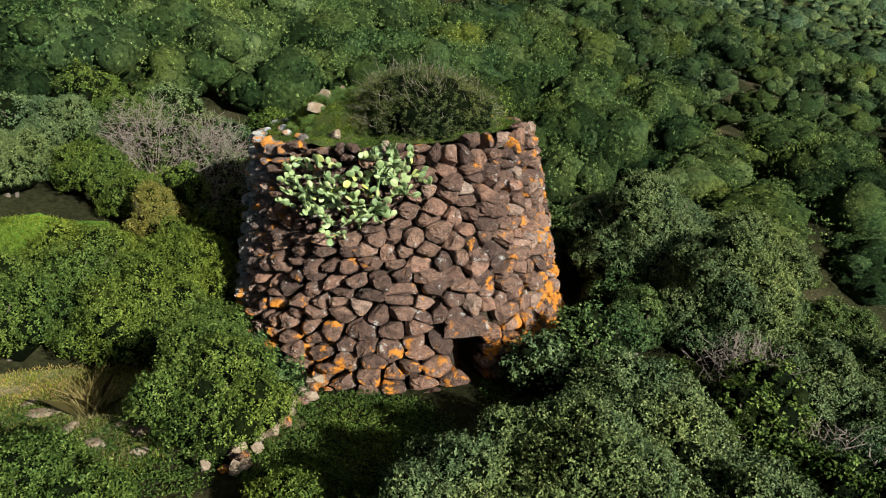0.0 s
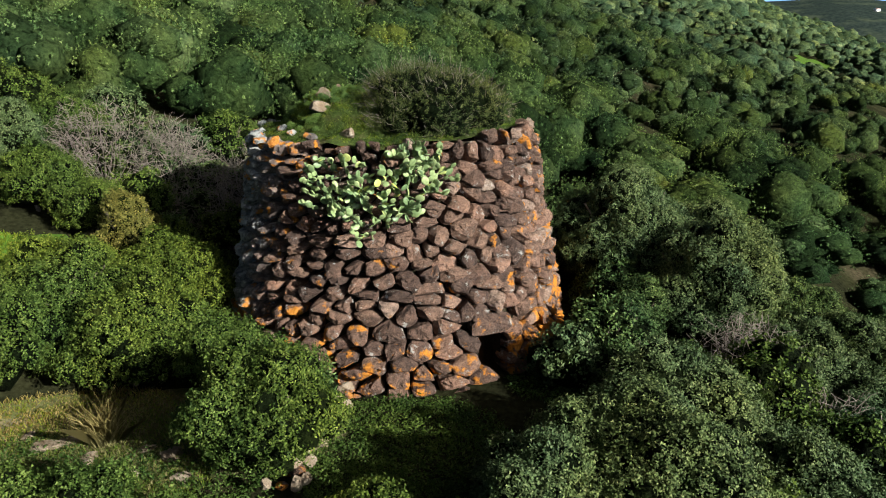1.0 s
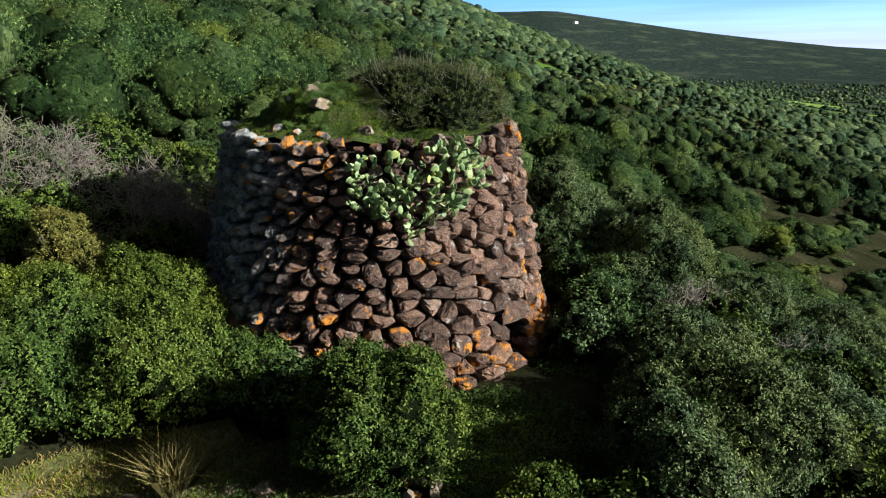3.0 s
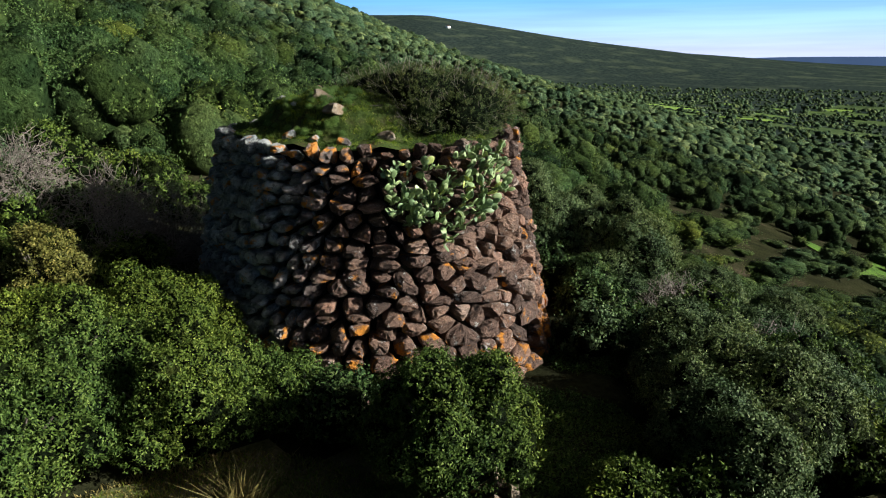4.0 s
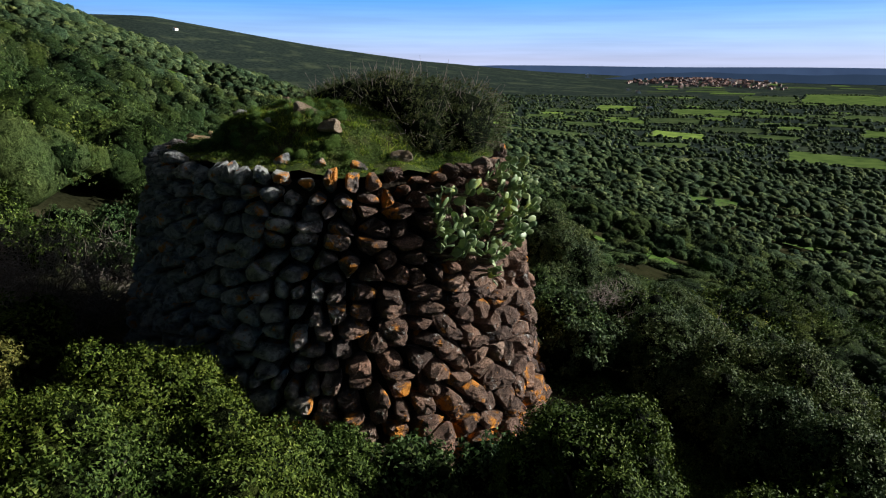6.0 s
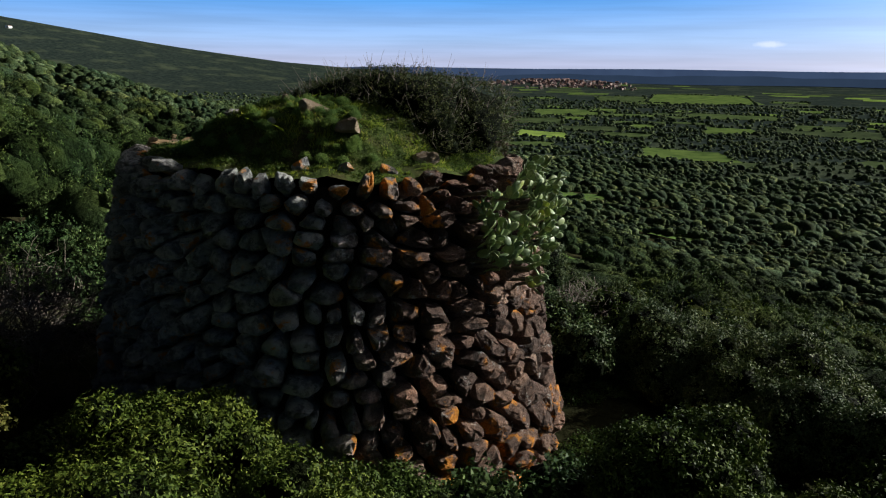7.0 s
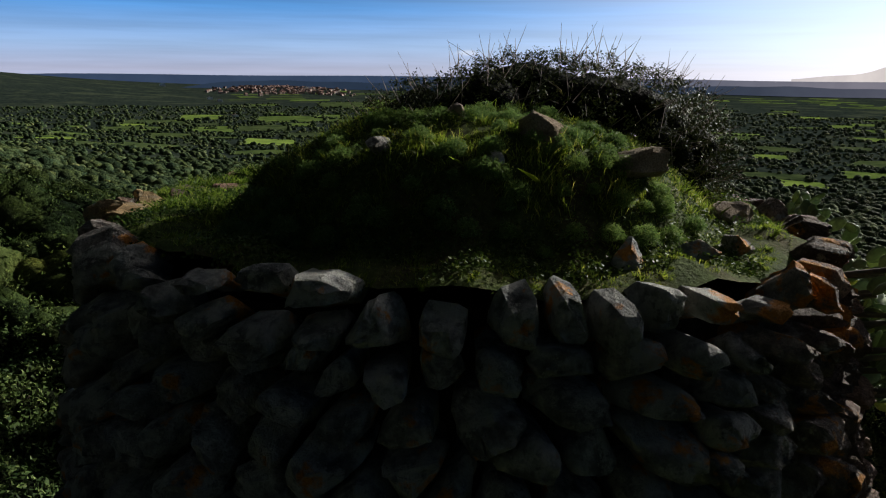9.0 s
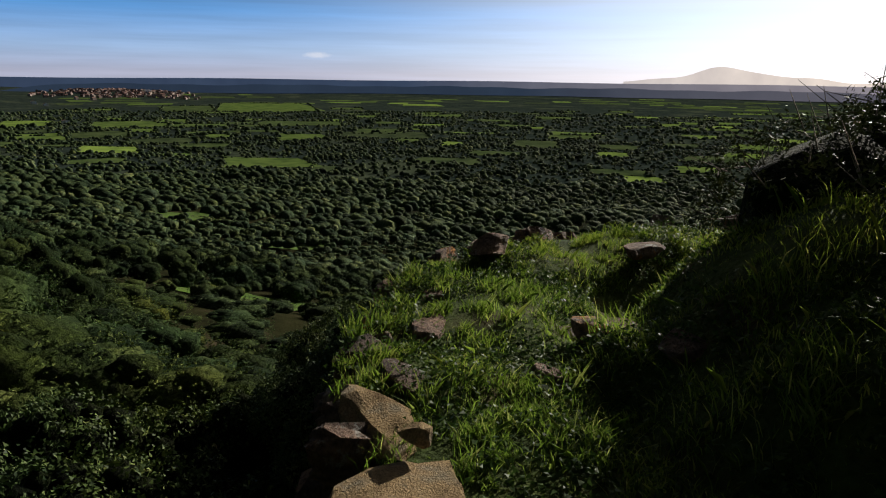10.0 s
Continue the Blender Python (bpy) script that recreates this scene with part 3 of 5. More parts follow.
bmesh.ops.create_cube(bm, size=1.0)
bmesh.ops.delete(bm, geom=[f for f in bm.faces if f.normal.y < -0.5], context="FACES_ONLY")
bmesh.ops.reverse_faces(bm, faces=bm.faces)
me = bpy.data.meshes.new("doorway")
bm.to_mesh(me)
bm.free()
me.materials.append(EARTH)
door = child("doorway", me, tower, "low dark doorway under a stone lintel")
am = (DOOR[0] + DOOR[1]) / 2
door.matrix_local = Matrix.Translation((4.0 * math.sin(am), -4.0 * math.cos(am), 1.5 - FOOT)) @ Matrix.Rotation(am, 4, "Z") @ Matrix.Diagonal((0.62, 2.4, 1.6, 1))


def mound(x, y):
    """Height of the earth that fills the tower's top: a dome with a turf strip round it, and a hollow on the north-east."""
    x, y = np.asarray(x, float), np.asarray(y, float)
    q = np.hypot(x - TX, y - TY) / 4.05
    d = np.hypot((x + 2.3) / np.where(x < -2.3, 3.4, 2.6), (y - 23.1) / np.where(y > 23.1, 2.75, 3.0))
    d = np.maximum(d + 0.06 * np.sin(x * 2.7 + 1) * np.sin(y * 2.3), 0)
    z = 7.6 + 1.15 * np.clip(1 - d ** 3, 0, 1) + 0.05 * np.sin(x * 2.3) * np.sin(y * 2.9) + 0.03 * np.sin(x * 6.1 + y * 3.0) * np.sin(y * 5.3)
    z = z - 0.75 * np.exp(-((x - 0.15) / 0.75) ** 2 - ((y - 23.9) / 0.85) ** 2) - 0.5 * np.exp(-((x + 0.9) / 0.7) ** 2 - ((y - 25.15) / 0.33) ** 2)
    # on the west the turf runs out over the top course
    a = np.arctan2(x - TX, -(y - TY))
    side = np.clip(0.55 + 1.2 * np.cos(a - radians(285)), 0, 1) * smooth01(q, 0.62, 0.93)
    rough = 0.06 * np.sin(a * 9 + 1) + 0.05 * np.sin(a * 23) + 0.03 * np.sin(a * 47)
    return z * (1 - side) + (rim_height(a * WRAP) + rough * 0.5 - 0.06 - 1.3 * np.clip(q - 0.94, 0, 1)) * side


mr, ma = np.linspace(0.02, 4.03, 37), np.radians(np.arange(0, 360, 4.0))
reach = 1 - 0.032 * np.cos(ma)[None, :]
mx = mr[:, None] * np.sin(ma)[None, :] * reach
my = mr[:, None] * np.cos(ma)[None, :] * reach
mv = np.stack([mx, my, mound(mx + TX, my + TY) - FOOT], axis=2).reshape(-1, 3)
i, j = np.meshgrid(np.arange(len(mr) - 1), np.arange(len(ma)), indexing="ij")
k = (j + 1) % len(ma)
mf = np.stack([i * len(ma) + j, i * len(ma) + k, (i + 1) * len(ma) + k, (i + 1) * len(ma) + j], axis=2).reshape(-1, 4)
child("turf_mound", mesh_of("turf_mound", mv, [mf[:, ::-1]], [TURF]), tower, "mound of earth and green turf filling the top")

# grass on the mound
def blades(rng, px, py, pz, tall, width, material, name):
    n = len(px)
    lean = rng.normal(size=(n, 2)) * tall[:, None] * 0.5
    side = rng.normal(size=(n, 2))
    side /= np.linalg.norm(side, axis=1)[:, None]
    foot = np.stack([px, py, pz - 0.02], axis=1)
    half = foot + np.concatenate([lean * 0.35, tall[:, None] * 0.6], axis=1)
    tip = foot + np.concatenate([lean, tall[:, None]], axis=1)
    s3 = np.concatenate([side * width, np.zeros((n, 1))], axis=1)
    v = np.stack([foot - s3, foot + s3, half + s3 * 0.8, tip, half - s3 * 0.8], axis=1).reshape(-1, 3)
    return mesh_of(name, v, [np.arange(5 * n).reshape(-1, 5)], [material])


def on_top(rng, n):
    """Places on the tower top outside the bush and the hollow."""
    q, b = 4.0 * np.sqrt(rng.uniform(0, 1, n)), rng.uniform(0, 2 * math.pi, n)
    px, py = TX + q * np.sin(b), TY + q * np.cos(b)
    keep = (np.hypot((px + 0.5) / 1.7, (py - 21.9) / 2.0) > 1) & (mound(px, py) > 7.38)
    return px[keep], py[keep]


rng = np.random.default_rng(11)
sx, sy = on_top(rng, 46000)
bare = np.sin(sx * 3.1 + 1.3 * np.sin(sy * 2.3)) * np.sin(sy * 3.7 + 1.1 * np.sin(sx * 1.9))
sx, sy = sx[bare > -0.45], sy[bare > -0.45]
st = rng.uniform(0.015, 0.05, len(sx))
# tufts: many blades leaning out from one root
cx, cy = on_top(rng, 1500)
each = rng.integers(20, 70, len(cx))
size = rng.uniform(0.03, 0.1, len(cx)) * np.where(cy > 25.3, 1.2, 1.0) * np.where(rng.uniform(size=len(cx)) < 0.12, 1.6, 1.0) * np.where((np.hypot(cx - TX, cy - TY) > 3.1) & (cx < -2.6), 0.5, 1.0)
tx0, ty0 = np.repeat(cx, each), np.repeat(cy, each)
ts = np.repeat(size, each)
px, py = np.concatenate([sx, tx0 + rng.normal(size=len(tx0)) * ts * 0.6]), np.concatenate([sy, ty0 + rng.normal(size=len(tx0)) * ts * 0.6])
tall = np.concatenate([st, ts * rng.uniform(0.6, 1.45, len(ts))])
on = np.hypot(px - TX, py - TY) < 4.08
px, py, tall = px[on], py[on], tall[on]
grass = new("grass", blades(rng, px, py, mound(px, py), tall, 0.0036, GRASS, "grass"))
tagged(grass, "tufted sunlit green grass on the tower top", "grass", kind="stuff")
# low broad-leaved herbs between the tufts
cx, cy = on_top(rng, 4400)
patchy = np.sin(cx * 1.7 + 2.0) * np.sin(cy * 2.1 + 0.6) + 0.5 * np.sin(cx * 4.3) * np.sin(cy * 3.9)
cx, cy = cx[patchy > -0.35], cy[patchy > -0.35]
hx, hy = np.repeat(cx, 18) + rng.normal(size=len(cx) * 18) * 0.06, np.repeat(cy, 18) + rng.normal(size=len(cx) * 18) * 0.06
at = np.stack([hx, hy, mound(hx, hy) + rng.uniform(0.0, 0.09, len(hx)) * np.repeat(rng.uniform(0.3, 1.3, len(cx)), 18)], axis=1)
hv, hf = leaf_quads(rng, at, np.tile((0.0, 0.0, 1.0), (len(at), 1)), 0.038, 0.026, 0.7)
tagged(new("herbs", mesh_of("herbs", hv, [hf], [HERB])), "low dark green broad-leaved herbs on the tower top", "plants", kind="stuff")


def shrub(name, x, y, radius, height, leaf, seed, label, category, count=6500, length=0.105, width=0.075, lobes=14):
    rng = np.random.default_rng(seed)
    ob = tagged(new(name), label, category)
    L = lobes_for(rng, radius, height, lobes)
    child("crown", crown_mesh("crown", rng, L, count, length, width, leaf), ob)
    child("trunk", limbs_mesh("trunk", rng, radius, height), ob)
    ob.location = (x, y, float(ground(x, y)))
    return ob


# the bush on the mound
top_bush = tagged(new("shrub"), "dense dark green bush with dry twigs on the tower top", "bush")
rng = np.random.default_rng(5)
TL = np.array([(-0.48, -0.31, 0.3, 1.7, 1.7, 0.95), (-0.94, 0.85, 0.25, 1.1, 1.0, 0.75), (0.4, -1.4, 0.2, 1.3, 1.3, 0.9), (-1.1, -0.3, 0.0, 1.0, 1.1, 0.75),
               (0.22, -0.45, 0.0, 1.3, 1.2, 0.9), (-0.2, -1.9, -0.1, 1.1, 0.8, 0.7), (1.22, -1.1, -0.1, 0.9, 1.1, 0.8), (-1.5, 0.6, 0.0, 0.7, 0.7, 0.5),
               (-0.72, 0.96, 0.45, 0.85, 0.75, 0.7), (-0.4, 0.3, 0.8, 1.0, 1.0, 0.5), (-1.2, 1.46, 0.2, 0.8, 0.7, 0.6), (0.3, -0.7, 0.65, 0.8, 0.8, 0.5),
               (-1.1, -1.1, 0.0, 0.9, 0.9, 0.6), (-1.6, 1.9, 0.25, 0.75, 0.6, 0.5), (-1.17, 1.31, 0.3, 0.9, 0.7, 0.65)])
TL = np.concatenate([TL, [(-0.65, 1.8, 0.25, 1.0, 0.85, 0.7), (-1.1, 0.9, 0.4, 1.0, 0.9, 0.75), (0.0, -1.7, -0.45, 1.3, 0.9, 0.5), (-1.1, -1.3, -0.3, 0.9, 0.8, 0.45), (1.0, -0.9, -0.45, 0.9, 1.0, 0.5)]])
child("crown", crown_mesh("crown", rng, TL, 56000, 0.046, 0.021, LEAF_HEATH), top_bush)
child("trunk", limbs_mesh("trunk", rng, 1.6, 0.8, 9), top_bush)
sp, sd = scatter_on(rng, TL, 900, -0.3, (0.85, 1.0))
sprays = []
for p, d in zip(sp, sd):
    way = d + rng.normal(size=3) * 0.45 + np.array((0, 0, 0.25))
    sprays.append(tube(p, p + way * rng.uniform(0.12, 0.34), 0.007, 0.002, 3))
sv, sf = joined(sprays)
tagged(child("dry_growth", mesh_of("dry_growth", sv, [sf], [TWIG]), top_bush, "dry grey-brown twigs"), kind="stuff")
top_bush.location = (-0.5, 21.9, 8.2)
# tall dry stalks standing out of the dome
hx, hy = -0.9 + rng.normal(size=130) * 0.8, 22.3 + rng.normal(size=130) * 0.9
far_out = np.hypot(hx + 0.9, hy - 22.2)
tagged(new("grass_stalks", blades(rng, hx, hy, 9.3 - 0.3 * far_out ** 2, rng.uniform(0.08, 0.3, 130), 0.003, DRY, "grass_stalks")), "tall dry grass stalks growing through the bush", "grass", kind="stuff")

# shrubs and trees round the tower: place, radius, height, kind
KINDS = {
    "mastic": (LEAF_MASTIC, "shrub", "dense rounded bright green mastic shrub on the slope", "shrub"),
    "olive": (LEAF_OLIVE, "tree", "bushy grey-green wild olive on the slope", "tree"),
    "oak": (LEAF_OAK, "tree", "dark green evergreen tree with a dense crown", "tree"),
    "yellow": (LEAF_YELLOW, "shrub", "yellowing shrub with sparse dry leaves", "shrub"),
}
NEAR = [
    (-5.3, 14.8, 1.85, 3.2, "mastic"), (-8.7, 22.4, 2.0, 3.5, "mastic"), (-9.2, 19.6, 2.3, 2.9, "mastic"), (-11.6, 21.0, 2.5, 3.0, "mastic"),
    (-6.9, 19.2, 1.3, 2.0, "mastic"), (-12.8, 18.9, 2.2, 2.6, "mastic"), (-10.3, 12.3, 1.6, 2.0, "mastic"), (-8.5, 12.5, 1.3, 1.7, "mastic"), (-7.0, 12.0, 1.0, 1.2, "mastic"), (-9.2, 13.6, 0.8, 0.9, "mastic"),
    (4.4, 15.4, 2.3, 2.8, "olive"), (2.7, 12.6, 2.6, 3.1, "olive"), (1.6, 13.6, 1.4, 2.4, "olive"), (0.2, 12.4, 1.5, 2.4, "olive"), (-0.4, 11.0, 1.5, 2.5, "olive"), (10.6, 19.4, 2.0, 2.4, "olive"), (11.9, 16.9, 2.1, 2.3, "olive"), (13.4, 20.6, 2.2, 2.7, "olive"), (15.6, 18.4, 2.4, 2.8, "olive"), (13.0, 23.4, 2.0, 2.4, "oak"), (16.2, 21.8, 2.3, 2.6, "oak"), (3.0, 15.3, 1.1, 1.8, "olive"), (6.3, 13.2, 2.4, 2.6, "olive"), (10.4, 16.0, 2.0, 2.2, "olive"), (-3.1, 12.1, 0.9, 1.0, "mastic"),
    (7.0, 25.2, 3.0, 4.6, "olive"), (10.4, 25.6, 3.0, 3.6, "olive"), (8.6, 21.6, 2.6, 4.2, "olive"), (5.6, 20.6, 1.2, 1.9, "oak"), (-10.6, 24.9, 1.1, 3.2, "yellow"),
    (-16.8, 26.6, 1.9, 2.4, "olive"), (-14.3, 27.8, 1.7, 2.4, "mastic"), (-12.5, 26.8, 1.4, 2.3, "mastic"), (-16.4, 30.0, 2.0, 2.6, "olive"), (-14.6, 32.4, 2.0, 2.6, "mastic"),
]
for k, (x, y, r, h, kind) in enumerate(NEAR):
    leaf, name, label, cat = KINDS[kind]
    shrub(name, x, y, r, h, leaf, 100 + k, label, cat, count=int(6200 * r * (r + h) / 2 + 2600), length=0.07, width=0.046, lobes=int(16 + 11 * r))

# ---- woods on the hillside ----
def spread(rng, r1, r2, spacing, h1, h2):
    """Places about the given distance apart between two rings round the tower, within two headings."""
    area = (h2 - h1) / 360 * math.pi * (r2 ** 2 - r1 ** 2)
    n = int(area / spacing ** 2)
    r = np.sqrt(rng.uniform(r1 ** 2, r2 ** 2, n))
    a = np.radians(rng.uniform(h1, h2, n))
    return TX + r * np.sin(a), TY + r * np.cos(a)


def clump_mesh(name, rng, xs, ys, rads, highs, ball, leaves, length, leaf, lobes=1):
    """Many bushy crowns in one mesh, each a heap of lobes with leaves on."""
    zs = ground(xs, ys)
    if lobes > 1:
        m = len(xs)
        a = rng.uniform(0, 2 * math.pi, (m, lobes))
        q = rng.uniform(0.3, 0.75, (m, lobes))
        q[:, 0] = 0
        big = np.where(np.arange(lobes) == 0, 0.8, rng.uniform(0.42, 0.6, (m, lobes)))
        X = (xs[:, None] + np.cos(a) * q * rads[:, None]).ravel()
        Y = (ys[:, None] + np.sin(a) * q * rads[:, None]).ravel()
        zs = (zs[:, None] + highs[:, None] * np.where(np.arange(lobes) == 0, 0.08, 0.12 + 0.42 * (1 - q))).ravel()
        highs = (highs[:, None] * big).ravel()
        rads = (rads[:, None] * big).ravel()
        xs, ys = X, Y
    n = len(xs)
    bv, bf = ball
    bf = bf[bv[bf][:, :, 2].mean(1) > -0.36]
    v = bv[None] * (1 + 0.13 * rng.normal(size=(n, len(bv), 1))) * np.stack([rads, rads, highs * 0.55], axis=1)[:, None, :]
    v = v + np.stack([xs, ys, zs + highs * 0.42], axis=1)[:, None, :]
    f = (bf[None] + (np.arange(n) * len(bv))[:, None, None]).reshape(-1, 3)
    verts, faces, idx = [v.reshape(-1, 3)], [f], [1 if leaves else 0]
    if leaves:
        d = rng.normal(size=(n * leaves, 3))
        d /= np.linalg.norm(d, axis=1)[:, None]
        d[:, 2] = np.abs(d[:, 2]) * 1.0 - 0.15
        R = np.repeat(np.stack([rads, rads, highs * 0.55], axis=1), leaves, axis=0)
        C = np.repeat(np.stack([xs, ys, zs + highs * 0.42], axis=1), leaves, axis=0)
        p = C + d * R * rng.uniform(0.9, 1.1, (len(d), 1))
        lv, lf = leaf_quads(rng, p, d, length, length * 0.7, 0.6)
        verts.append(lv)
        faces.append(lf + len(v.reshape(-1, 3)))
        idx.append(0)
    me = mesh_of(name, np.concatenate(verts), faces, [leaf, leaf], idx)
    own = np.repeat(np.clip(rng.normal(0.36, 0.17, n // lobes), 0.04, 1.0), lobes * len(bv))
    me.attributes.new("tone", "FLOAT", "POINT").data.foreach_set("value", own.astype(np.float32))
    return me


def crown_template(rng, lobes, count, length, ball):
    """A crown of radius 1 standing at the origin: leaf places with normals, and a rough core."""
    rows = [(0, 0, 0.45, 0.84, 0.84, 0.66)]
    for k in range(lobes):
        a, q = rng.uniform(0, 2 * math.pi), rng.uniform(0.3, 0.72)
        r = rng.uniform(0.3, 0.52)
        rows.append((math.cos(a) * q, math.sin(a) * q, 0.2 + 0.72 * (1 - q) + rng.uniform(-0.06, 0.1), r, r, r * rng.uniform(0.75, 1.0)))
    L = np.array(rows)
    p, d = scatter_on(rng, L, count // 4, -0.45, (0.88, 1.05))
    p, d = sprigs(rng, p, d, 4, length * 0.6)
    v, f = leaf_quads(rng, p, d, length, length * 0.7, 0.5)
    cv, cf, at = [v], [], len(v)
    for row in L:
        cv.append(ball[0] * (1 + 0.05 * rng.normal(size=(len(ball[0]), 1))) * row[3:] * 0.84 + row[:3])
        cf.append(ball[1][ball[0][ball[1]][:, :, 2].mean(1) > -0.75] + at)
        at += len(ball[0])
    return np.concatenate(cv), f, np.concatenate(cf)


def planted(name, rng, xs, ys, rads, highs, templates, leaf, inner):
    """Many crowns in one mesh: templates turned, stretched and set on the ground."""
    zs = ground(xs, ys)
    vs, fs, gs, at, tones = [], [], [], 0, []
    own = np.clip(rng.normal(0.46, 0.3, len(xs)), 0.04, 1.0)
    pick = rng.integers(0, len(templates), len(xs))
    turn = rng.uniform(0, 2 * math.pi, len(xs))
    for k, (tv, tf, tg) in enumerate(templates):
        m = np.flatnonzero(pick == k)
        c, s = np.cos(turn[m])[:, None], np.sin(turn[m])[:, None]
        X = (tv[None, :, 0] * c - tv[None, :, 1] * s) * rads[m][:, None] + xs[m][:, None]
        Y = (tv[None, :, 0] * s + tv[None, :, 1] * c) * rads[m][:, None] + ys[m][:, None]
        Z = tv[None, :, 2] * (highs[m] / 1.25)[:, None] + zs[m][:, None] - 0.1
        vs.append(np.stack([X, Y, Z], axis=2).reshape(-1, 3))
        step = (np.arange(len(m)) * len(tv))[:, None, None] + at
        fs.append((tf[None] + step).reshape(-1, 3))
        gs.append((tg[None] + step).reshape(-1, 3))
        at += len(m) * len(tv)
        tones.append(np.repeat(own[m], len(tv)))
    # cores get the leaf copy with shade painted in
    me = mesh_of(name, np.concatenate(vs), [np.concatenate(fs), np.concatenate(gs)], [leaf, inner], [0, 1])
    me.attributes.new("tone", "FLOAT", "POINT").data.foreach_set("value", np.concatenate(tones).astype(np.float32))
    return me


# clearings of open grass: centre, half length, half width, turn
MEADOWS = [(67.0, 31.0, 9.5, 5.5, 1.35), (300.0, 68.0, 22.0, 14.0, 0.2), (235.0, 20.0, 9.0, 14.0, 0.0), (150.0, 40.0, 6.0, 8.0, 0.4), (120.0, 12.0, 10.0, 5.0, 0.9),
           (85.0, 155.0, 12.0, 6.0, 0.9), (100.0, 185.0, 9.0, 7.0, 0.3), (70.0, 170.0, 7.0, 9.0, 0.0), (130.0, 190.0, 14.0, 6.0, 0.9)]


# fields of the plain: centre, half width, half depth; the rest of them scattered in loose groups
FIELDS = [(1480, 487, 40, 95), (1455, 297, 68, 100), (925, 225, 34, 45), (776, 37, 45, 60), (2240, 50, 140, 260), (1166, -149, 74, 60), (786, -165, 38, 36),
          (986, -348, 34, 55), (664, -319, 30, 20), (657, -408, 24, 26), (607, -317, 18, 24), (766, -565, 44, 34), (872, -668, 60, 40), (700, -20, 14, 30),
          (1135, -15, 38, 50), (1250, -152, 42, 60), (996, -223, 18, 42), (2138, 265, 70, 150), (1466, -21, 85, 80), (1564, 235, 30, 80), (1328, 525, 55, 85)]
rng = np.random.default_rng(58)
for group in range(60):
    gd, gh = rng.uniform(850, 3300), radians(rng.uniform(50, 136))
    for k in range(rng.integers(3, 9)):
        fw, fd = rng.uniform(12, 38) * (1 + gd / 3000), rng.uniform(12, 30) * (1 + gd / 1800)
        side, deep = rng.normal() * 150, rng.normal() * 130
        fx, fy = gd * math.sin(gh) + side * math.cos(gh) + deep * math.sin(gh), gd * math.cos(gh) - side * math.sin(gh) + deep * math.cos(gh)
        if math.hypot(fx, fy) > 760 and (math.hypot(fx, fy) < 1500 or math.atan2(fx, fy) > radians(74)) and all(math.hypot(fx - o[0], fy - o[1]) > 0.8 * (max(fw, fd) + max(o[2], o[3])) for o in FIELDS):
            FIELDS.append((fx, fy, fw, fd))


def field_axes(fx, fy, xs, ys):
    """Places across and along a field, which lies square to the way down from the tower."""
    hd = math.atan2(fx - TX, fy - TY)
    return (xs - fx) * math.cos(hd) - (ys - fy) * math.sin(hd), (xs - fx) * math.sin(hd) + (ys - fy) * math.cos(hd)


def clear_of(xs, ys, rs):
    keep = np.ones(len(xs), bool)
    for x, y, r, h, kind in NEAR:
        keep &= np.hypot(xs - x, ys - y) > np.maximum(r, rs) * 0.8 + 0.2 * rs
    keep &= np.hypot(xs - TX, ys - TY) > 5.9 + rs * 0.8
    keep &= np.hypot(xs + 9.3, ys - 15.8) > 2.6 + rs
    keep &= np.hypot(xs + 5.0, ys - 30.3) > 2.2 + rs * 0.7
    keep &= np.hypot(xs + 1.6, ys - 15.2) > 1.9 + rs
    keep &= np.hypot(xs + 6.6, ys - 12.6) > 2.0 + rs
    keep &= np.hypot(xs + 11.6, ys - 14.2) > 1.6 + rs
    keep &= np.hypot(xs + 14.4, ys - 23.4) > 2.0 + rs * 0.9
    keep &= np.hypot(xs + 13.6, ys - 21.0) > 1.0 + rs
    for mx0, my0, ma0, mb0, turn0 in MEADOWS:
        c0, s0 = math.cos(turn0), math.sin(turn0)
        du, dv = (xs - mx0) * c0 + (ys - my0) * s0, -(xs - mx0) * s0 + (ys - my0) * c0
        keep &= (du / ma0) ** 2 + (dv / mb0) ** 2 > 0.75 + 0.35 * np.sin(xs * 0.9 + ys * 1.3)
    for t, eye, target, roll in PATH:
        keep &= (np.hypot(xs - eye[0], ys - eye[1]) > 3.0 + rs) | (ground(xs, ys) + 1.7 * rs < eye[2] - 2.0)
    return keep


rng = np.random.default_rng(33)
for gap, small, large in ((1.5, 1.2, 2.1), (1.0, 0.7, 1.2)):
    xs, ys = spread(rng, 6.5, 23, gap, -180, 180)
    for x, y in zip(xs, ys):
        r = rng.uniform(small, large)
        if not clear_of(np.array([x]), np.array([y]), np.array([r]))[0] or y < 10.5 or x < -18.5 or (x < -13 and y < 14) or (x > 5 and y < 12) or (math.hypot(x - TX, y - TY) > 15 and not (x < -7 and 12 < y < 35)):
            continue
        kind = "oak" if x > -3 and y > 24 else rng.choice(["mastic", "olive", "oak"], p=[0.5, 0.3, 0.2])
        h = r * rng.uniform(1.1, 1.5) * (0.65 if (x > 9 and 22 < y < 33) or (x > -4 and y > 28) else 1)
        NEAR.append((x, y, r, h, kind))
        leaf, name, label, cat = KINDS[kind]
        shrub(name, x, y, r, h, leaf, 1000 + len(NEAR), label, cat, count=int(1250 * r * (r + h) / 2 + 600), lobes=int(6 + 12 * r))

